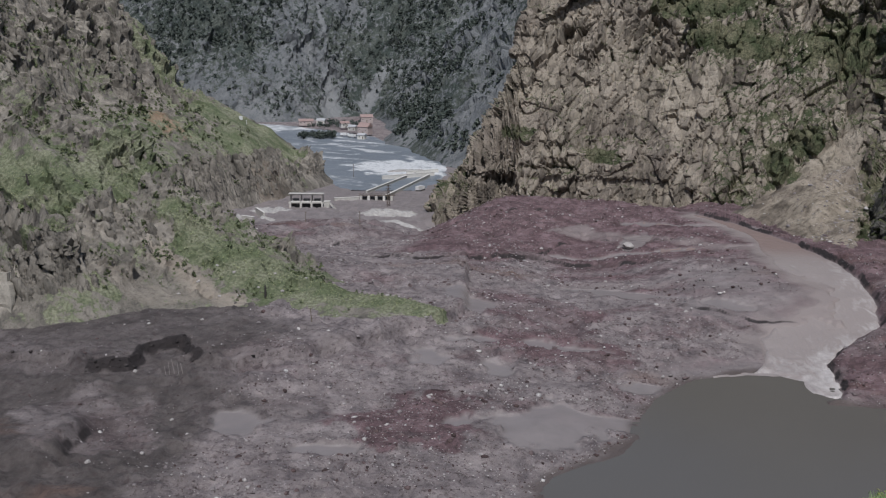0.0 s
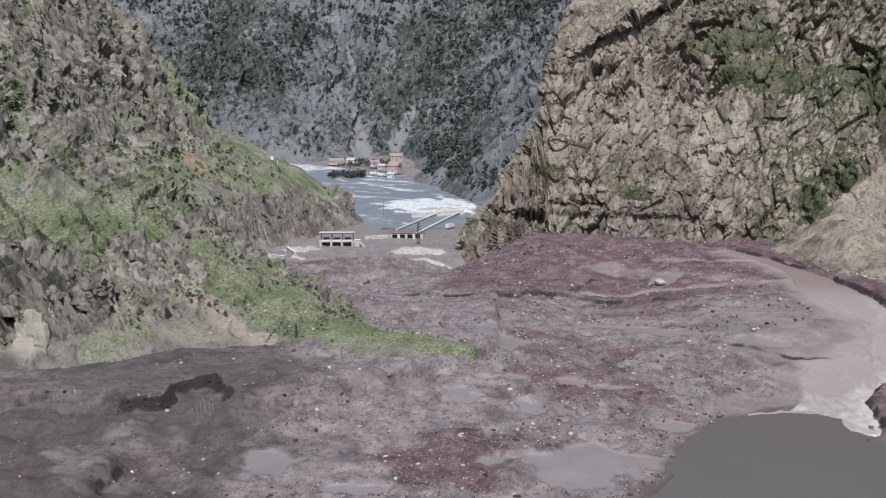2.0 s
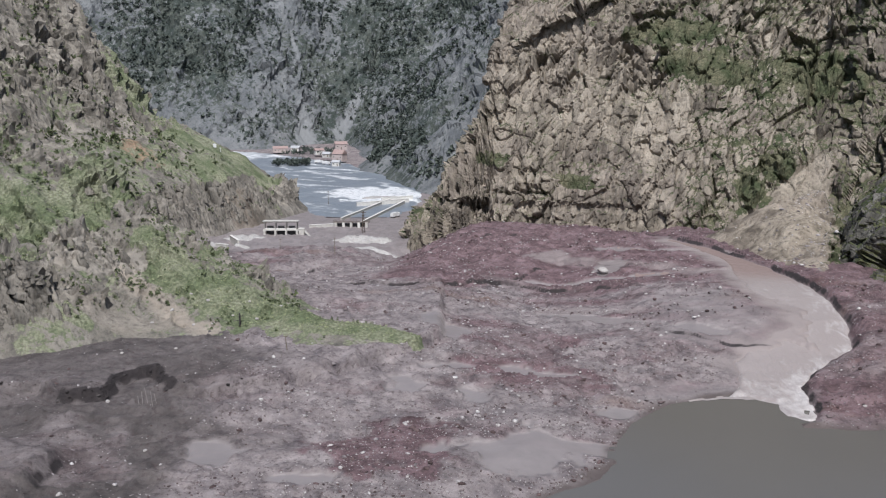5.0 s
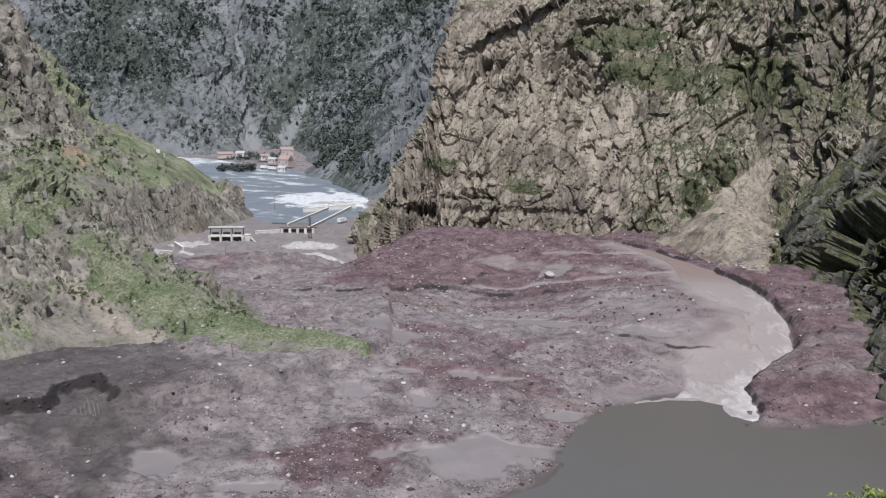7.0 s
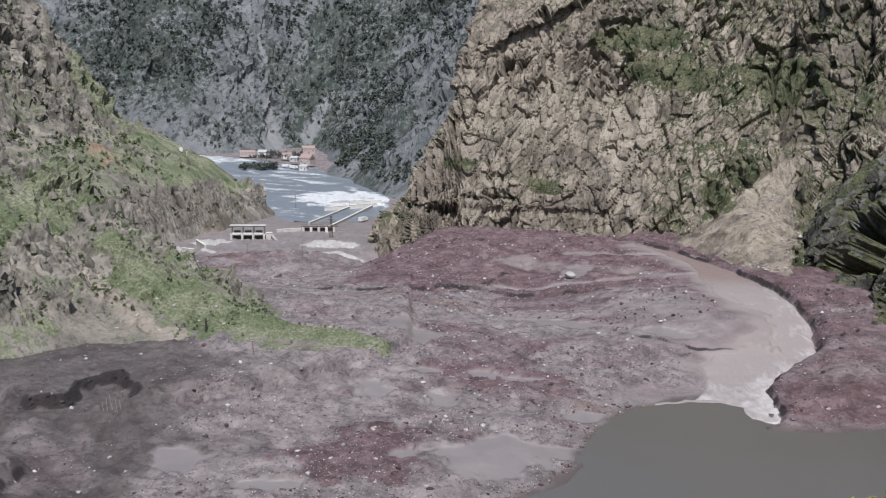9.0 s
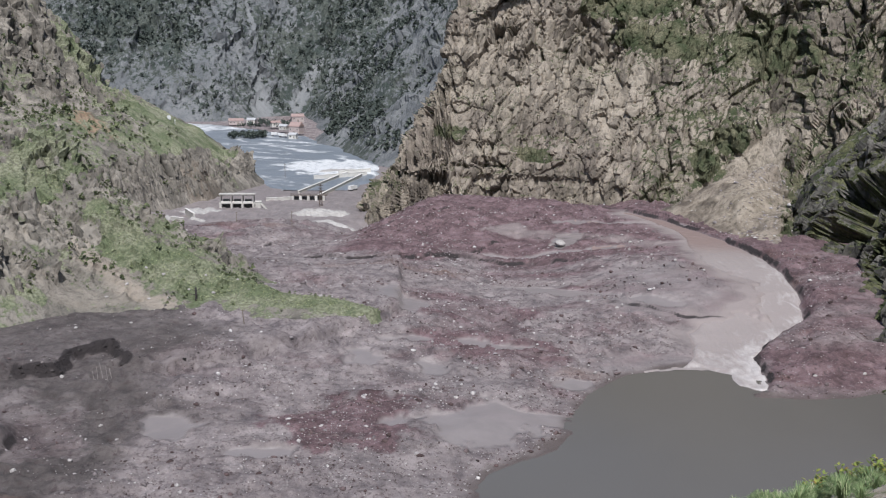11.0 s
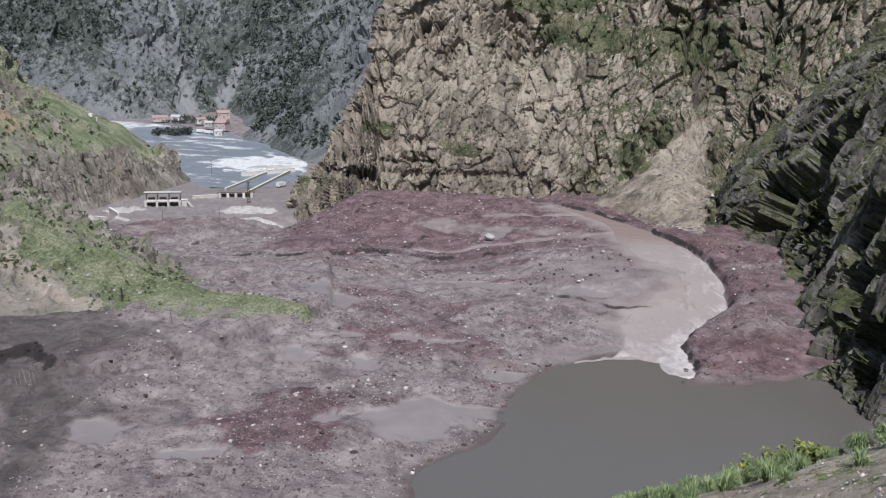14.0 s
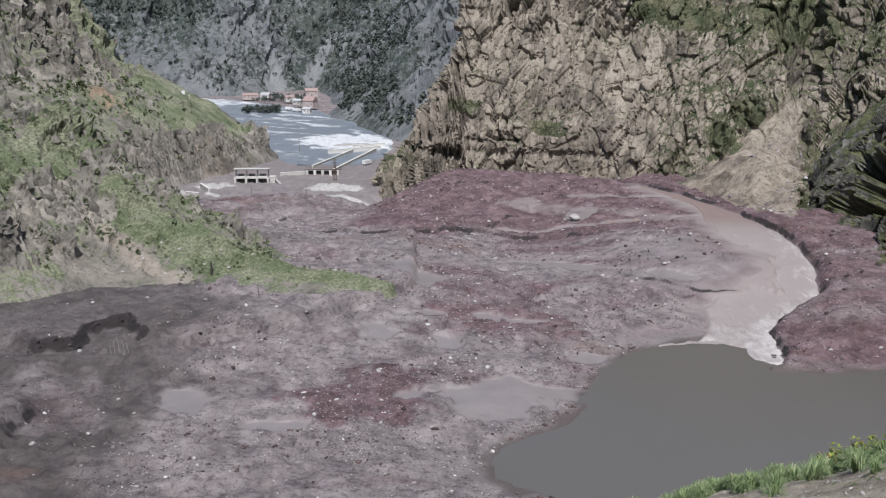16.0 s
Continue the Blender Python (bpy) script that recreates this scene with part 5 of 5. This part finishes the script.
tagged(rocks("clods", np.stack([px_, py_, pz_], -1)[~half], sz_[~half] * 1.2, M_CLODS), "dark red clods strewn over the debris", "clods", kind="stuff")


# clods broken from the bank's edge and the small scarps
ex = rng.uniform(-125, -40, 60000)
ey = rng.uniform(222, 275, 60000)
ed = edge_of_bank(ex, ey)
ok = (np.abs(ed + 0.9) < 1.3) & (rng.uniform(0, 1, 60000) < smooth(0.0, 0.4, fbm(ex / 14, ey / 10, 0.2, 3, 64) + 0.5 * np.exp(-((ex + 92) / 14) ** 2)) * 0.11 + 0.02)
ex, ey = ex[ok], ey[ok]
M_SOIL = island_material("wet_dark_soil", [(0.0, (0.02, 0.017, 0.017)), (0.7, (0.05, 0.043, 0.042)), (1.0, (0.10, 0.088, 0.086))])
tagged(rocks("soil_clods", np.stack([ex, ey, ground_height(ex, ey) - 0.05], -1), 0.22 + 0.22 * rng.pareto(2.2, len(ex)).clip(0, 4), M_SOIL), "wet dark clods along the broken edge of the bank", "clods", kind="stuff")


g = np.random.default_rng(61)
flat = SCREE[(cd_ > 0.5) & (cx_ < 175)]
near_foot = smooth(140, 158, flat[:, 0] - 0.33 * (flat[:, 1] - 460)) * 0.85 + 0.15
pts = flat[g.choice(len(flat), 2600, p=near_foot / near_foot.sum())] + g.normal(0, 0.4, (2600, 3)) * np.array([1, 1, 0.1])
tagged(rocks("scree_stones", pts, 0.3 + 0.28 * g.pareto(2.2, 2600).clip(0, 5), M_STONES), "pale stones strewn over the scree cone", "stones", kind="stuff")


def boulder(x, y, size, material, label, seed, on_hill=False):
    bm = bmesh.new()
    bmesh.ops.create_icosphere(bm, subdivisions=3, radius=size / 2)
    for v in bm.verts:
        k = 1 + 0.35 * noise.noise(v.co / size * 2.2 + Vector((seed * 3.1, 0, 0))) + 0.12 * noise.noise(v.co / size * 7 + Vector((0, seed, 0)))
        v.co *= k
        v.co.z *= 0.75
        v.co.x *= 1.25
    ob = part("boulder", bm, material)
    ob.matrix_basis = pose(x, y, (hill_at(x, y) if on_hill else floor_at(x, y)) + size * 0.15, 0, 0, seed * 47)
    return tagged(ob, label, "boulder", "boulders on the debris")


for i, (x, y, s) in enumerate([(53, 381, 3.4), (49.5, 383, 1.6), (-9, 427, 2.2), (-66, 206, 1.8), (-60, 196, 1.4), (-72, 214, 1.3), (24, 233, 1.3), (8, 229, 1.5), (-80, 268, 1.3),
                              (-43, 274, 1.6), (-93, 262, 1.6), (-40, 244, 1.2), (60, 300, 1.6), (62, 302, 1.3), (34, 300, 1.4), (103, 250, 1.5), (117, 252, 1.6), (-82, 190, 2.0), (-88, 236, 1.8),
                              (72, 318, 1.3), (40, 340, 1.5), (82, 352, 1.5), (-14, 330, 1.4), (-2, 252, 1.1), (-30, 213, 1.2), (-12, 200, 1.1), (14, 250, 1.3)]):
    boulder(x, y, s * (0.6 if s < 3 else 1), M_PALE, "pale angular boulder lying on the muddy debris", i)
def rock_slab(x, y, z, wide, deep, high, turn, seed):
    """A pale block of rock with broken edges, leaning on the slope."""
    bm = bmesh.new()
    bmesh.ops.create_cube(bm, size=1)
    bmesh.ops.subdivide_edges(bm, edges=bm.edges[:], cuts=9, use_grid_fill=True)
    for v in bm.verts:
        p = Vector((v.co.x * wide * (1 - 0.35 * v.co.z), v.co.y * deep, v.co.z * high))
        k = 0.8 * noise.noise(p * 0.16 + Vector((seed, 0, 0))) + 0.5 * noise.cell(p * 0.33 + Vector((seed, 2, 0))) + 0.3 * noise.noise(p * 1.1)
        v.co = p + Vector((p.x, p.y, 0.4 * p.z)).normalized() * k + Vector((-0.1 * p.z, 0.3 * p.z, 0))
    ob = part("rock_slab", bm, M_SLAB)
    ob.matrix_basis = pose(x, y, z, 0, 0, turn)
    return tagged(ob, "pale weathered rock slab on the hillside's nose", "rock", "pale rock slabs")


for i, (x, y, wd, dp, hg, z) in enumerate(((-135.0, 266.0, 6.0, 4, 12, 19), (-139.5, 267, 4.5, 4, 8, 17.5))):
    rock_slab(x, y, z, wd, dp, hg, -8 + 9 * i, i * 2.3)
for i, (x, y, s) in enumerate([(-74, 286, 1.6), (-69, 290, 1.2), (-80, 287, 1.4), (-62, 291, 1.5), (-88, 293, 1.8), (-78, 297, 1.5), (-84, 300, 1.3), (-30, 288, 1.7), (-56, 298, 1.3), (-66, 300, 1.2), (-92, 286, 1.4)]):
    boulder(x, y, s * 0.65, M_PALE, "pale boulder in the grass at the foot of the hillside", 40 + i, True)

def dead_tree(x, y, high, seed):
    """A bare leaning trunk with broken limbs."""
    g = random.Random(seed)
    t = base_of("dead_tree", x, y, hill_at(x, y) - 0.2, seed * 31, "dark bare broken tree trunk leaning in the grass", "dead tree")
    part("trunk", rod((0, 0, 0), (0.5, 0.1, high), 0.42, 0.2), M_BARK, t)
    for i in range(6):
        k = g.uniform(0.25, 0.95)
        a = g.uniform(0, 6.28)
        p = Vector((0.5 * k, 0.1 * k, high * k))
        l = g.uniform(0.8, 2.0)
        part("limb", rod(p, p + Vector((math.cos(a) * l, math.sin(a) * l, l * g.uniform(-0.2, 0.7))), 0.13, 0.05, 6), M_BARK, t)
    return t


dead_tree(-66, 286, 4.2, 3)
dead_tree(-148, 314, 3.6, 5)

# ---- plants on the slopes ----
def scatter_on(sheet, fn, n, xr, yr, seed, accept):
    """Points on a sheet, picked at random among its corners."""
    g = np.random.default_rng(seed)
    flat = sheet.reshape(-1, 3)
    area = (np.gradient(sheet[..., 0], axis=1) * np.gradient(sheet[..., 1], axis=0)).reshape(-1).clip(0, None)
    inside = (flat[:, 0] > xr[0]) & (flat[:, 0] < xr[1]) & (flat[:, 1] > yr[0]) & (flat[:, 1] < yr[1])
    flat, area = flat[inside], area[inside]
    p = flat[g.choice(len(flat), n, p=area / area.sum())]
    ok = accept(p[:, 0], p[:, 1], fn(p[:, 0], p[:, 1]), g)
    return p[ok] + g.normal(0, 0.25, (ok.sum(), 3)) * np.array([1, 1, 0.2]), g


def hill_ok(x, y, out, g):
    green = 0 * x
    for i, (cx, cy, rx, ry, a) in enumerate(GREEN):
        green = np.maximum(green, blob(x, y, cx, cy, rx, ry, a, 20 + i, 0.7))
    # shrubs thicken on the high crags, the extra ones standing in for shade
    return (out[1] > 4) & (g.uniform(0, 1, len(x)) < 1 - out[3] * (0.7 * smooth(20, 14, out[1]) + 0.4 * smooth(14, 20, out[1]))) & (g.uniform(0, 1, len(x)) < (1 - 0.85 * green)) & (g.uniform(0, 1, len(x)) < smooth(-0.25, 0.3, fbm(x / 16, y / 16, 0.35, 4, 131) + 0.35 * smooth(90, 112, out[1])) * 0.7 + 0.08)


pts, g = scatter_on(HILL, left_height, 24000, (-330, -15), (262, 640), 5, hill_ok)
tagged(tufts("shrubs", pts, (0.7 + 0.6 * g.pareto(2.4, len(pts)).clip(0, 3)) * (1 + 0.9 * smooth(-110, -200, pts[:, 0])), 1.15, 14, 0.27, M_SHRUB, 1), "low dark green shrubs dotted over the hillside", "shrubs", kind="stuff")


def meadow_ok(x, y, out, g):
    m = 0 * x
    for i, (cx, cy, rx, ry, a) in enumerate(GREEN):
        m = np.maximum(m, blob(x, y, cx, cy, rx, ry, a, 20 + i, 0.7))
    return (out[1] > -1) & (g.uniform(0, 1, len(x)) < m)


pts, g = scatter_on(HILL, left_height, 30000, (-190, -5), (265, 350), 6, meadow_ok)
tagged(tufts("meadow_grass", pts, 0.25 + 0.25 * g.pareto(2.5, len(pts)).clip(0, 3), 0.45, 7, 0.26, M_MEADOW, 2, 0.0), "bright green grass tufts on the strip at the hillside's foot", "grass", kind="stuff")
pts, g = scatter_on(HILL, left_height, 9000, (-120, -40), (272, 335), 8, lambda x, y, o, g: (blob(x, y, -92, 321, 16, 4, -0.5, 41, 0.5) + blob(x, y, -58, 303, 9, 4, -0.4, 42, 0.5) + blob(x, y, -112, 277, 4, 2.5, 0, 43, 0.4) + blob(x, y, -97, 300, 9, 2.5, -0.6, 44, 0.5) > 0.4) & (g.uniform(0, 1, len(x)) < 0.08))
tagged(tufts("bushes", pts, g.uniform(0.7, 1.9, len(pts)), 0.8, 26, 0.22, M_SHRUB, 3), "dense dark green bushes at the edge of the grass strip", "bushes", kind="stuff")


def far_ok(x, y, out, g):
    return (out[1] > 8) & (g.uniform(0, 1, len(x)) < 0.14 + 0.86 * smooth(-0.05, 0.3, fbm(x / 75, y / 75, out[0] / 90, 4, 57) + 0.22 * smooth(-150, -80, x)))


pts, g = scatter_on(FAR, far_height, 30000, (-520, 90), (705, 1500), 7, far_ok)
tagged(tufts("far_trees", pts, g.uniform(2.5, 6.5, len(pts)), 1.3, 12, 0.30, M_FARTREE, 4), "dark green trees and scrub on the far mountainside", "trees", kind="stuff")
pts = np.concatenate([np.stack([g.uniform(-182, -148, 60), g.uniform(938, 962, 60), np.full(60, -7.0)], -1), np.stack([g.uniform(-190, -130, 40), g.uniform(1030, 1090, 40), np.full(40, -6.0)], -1)])
tagged(tufts("riverside_trees", pts, g.uniform(3.5, 6.5, 100), 1.1, 26, 0.2, M_FARTREE, 5), "row of dark green trees on the far river bank", "trees", kind="stuff")

# ---- the brink below the camera ----
def herb(x, y, size, seed):
    """A leafy herb: stems with pointed leaves and yellow tips."""
    g = random.Random(seed)
    z = float(near_height(np.array([x]), np.array([y]))[0][0])
    t = base_of("herb_bush", x, y, z - 0.03, seed * 40, "yellow-green leafy herb bush at the brink", "bush", "herb bushes at the brink")
    stems, lv, lf = bmesh.new(), [], []
    for i in range(44):
        a, l = g.uniform(0, 6.28), g.uniform(0.1, 0.62)
        h = size * g.uniform(0.55, 1.0)
        top = Vector((math.cos(a) * l * size, math.sin(a) * l * size, h))
        foot = Vector((math.cos(a) * 0.08, math.sin(a) * 0.08, 0))
        q = (top - foot).to_track_quat("Z", "Y").to_matrix().to_4x4()
        bmesh.ops.create_cone(stems, cap_ends=False, segments=4, radius1=0.008, radius2=0.004, depth=(top - foot).length, matrix=Matrix.Translation((top + foot) / 2) @ q)
        for j in range(16):
            k = g.uniform(0.2, 1.05)
            p = foot.lerp(top, k)
            b_ = g.uniform(0, 6.28)
            d = Vector((math.cos(b_), math.sin(b_), g.uniform(0.1, 0.9))).normalized()
            s = d.cross(Vector((0, 0, 1))).normalized() * 0.032
            ln = g.uniform(0.08, 0.18) * (1.2 - 0.5 * k)
            n0 = len(lv)
            lv += [p[:], (p + d * ln * 0.5 + s)[:], (p + d * ln)[:], (p + d * ln * 0.5 - s)[:]]
            lf.append((n0, n0 + 1, n0 + 2, n0 + 3))
    part("stems", stems, M_WOOD, t)
    me = bpy.data.meshes.new("leaves")
    me.from_pydata(lv, [], lf)
    me.materials.append(M_HERB)
    leaves = new("leaves", me)
    leaves.parent = t
    return t


def leafy(name, x, y, size, leaves, seed, label):
    """A soft low clump: arching blades and small leaves, one mesh."""
    g = np.random.default_rng(seed)
    z = float(near_height(np.array([x]), np.array([y]))[0][0])
    a, r = g.uniform(0, 6.28, leaves), size * 0.5 * np.sqrt(g.uniform(0, 1, leaves))
    h = size * g.uniform(0.35, 1.0, leaves) * (1 - 0.5 * (r / (size * 0.5)) ** 2)
    root = np.stack([x + 0.45 * r * np.cos(a), y + 0.45 * r * np.sin(a), np.full(leaves, z - 0.03)], -1)
    out_ = np.stack([np.cos(a), np.sin(a), 0 * a], -1)
    side = np.stack([-np.sin(a), np.cos(a), 0 * a], -1) * (g.uniform(0.003, 0.008, leaves) * (0.6 + size))[:, None]
    up_ = np.array([0, 0, 1.0])
    k1 = root + out_ * (0.35 * r)[:, None] + up_ * (0.65 * h)[:, None]
    k2 = root + out_ * (0.8 * r + 0.12 * h)[:, None] + up_ * h[:, None]
    k3 = root + out_ * (1.05 * r + 0.2 * h)[:, None] + up_ * (h * g.uniform(0.6, 0.95, leaves))[:, None]
    V = np.stack([root - 0.5 * side, root + 0.5 * side, k1 - side, k1 + side, k2 - 0.8 * side, k2 + 0.8 * side, k3, k3 + 0.1 * side], 1).reshape(-1, 3)
    n = (np.arange(leaves) * 8)[:, None]
    F = np.concatenate([n + np.array([0, 1, 3, 2]), n + np.array([2, 3, 5, 4]), n + np.array([4, 5, 7, 6])])
    return tagged(soup(name, V, F, M_GRASS), label, "grass clump", "grass clumps along the brink")


g = np.random.default_rng(21)
for i in range(46):
    x = 2.6 + 9.6 * i / 45 + g.normal(0, 0.12)
    y = 19.0 - 0.44 * (x - 5.3) - abs(g.normal(0, 0.35))
    wide = 0.42 if x < 6.8 else (0.22 if x < 8.7 else 0.34)
    if 6.9 < x < 7.4 or 8.6 < x < 9.1:
        continue
    leafy("grass_clump", x, y, wide * g.uniform(0.7, 1.3), 620, 300 + i, "soft green grass clump hanging over the brink" if wide > 0.3 else "low green grass clump on the stony brink")
for i in range(30):
    x = 2.6 + 5.6 * i / 29 + g.normal(0, 0.15)
    y = 19.0 - 0.44 * (x - 5.3) - g.uniform(0.3, 1.5)
    leafy("grass_clump", x, y, g.uniform(0.28, 0.52), 480, 360 + i, "soft green grass clump beside the brink")
for i, (x, y, wide) in enumerate([(5.7, 15.6, 0.5), (6.2, 15.3, 0.6), (6.8, 15.0, 0.55), (7.3, 14.9, 0.4), (7.9, 15.2, 0.35), (8.4, 14.2, 0.4), (5.2, 14.2, 0.4), (6.3, 13.3, 0.35), (7.2, 12.9, 0.4), (9.3, 14.4, 0.35)]):
    leafy("grass_clump", x, y, wide * 0.8, 150, 400 + i, "short green grass clump growing on the trodden dirt")
for i, (x, y, s) in enumerate([(8.45, 19.8, 0.5), (8.75, 19.75, 0.6), (9.1, 19.6, 0.62), (9.45, 19.45, 0.6), (9.75, 19.35, 0.5)]):
    herb(x * 0.905, y * 0.905, s, i + 3)
g = np.random.default_rng(33)
x = g.uniform(2.5, 14, 6000)
y = 19.1 - 0.44 * (x - 5.3) - g.uniform(0.1, 12, 6000)
tagged(rocks("pebbles", np.stack([x, y, near_height(x, y)[0] + 0.01], -1), 0.012 + 0.012 * g.pareto(2.2, 6000).clip(0, 5), M_STONES), "small stones strewn over the dirt at the brink", "pebbles", kind="stuff")
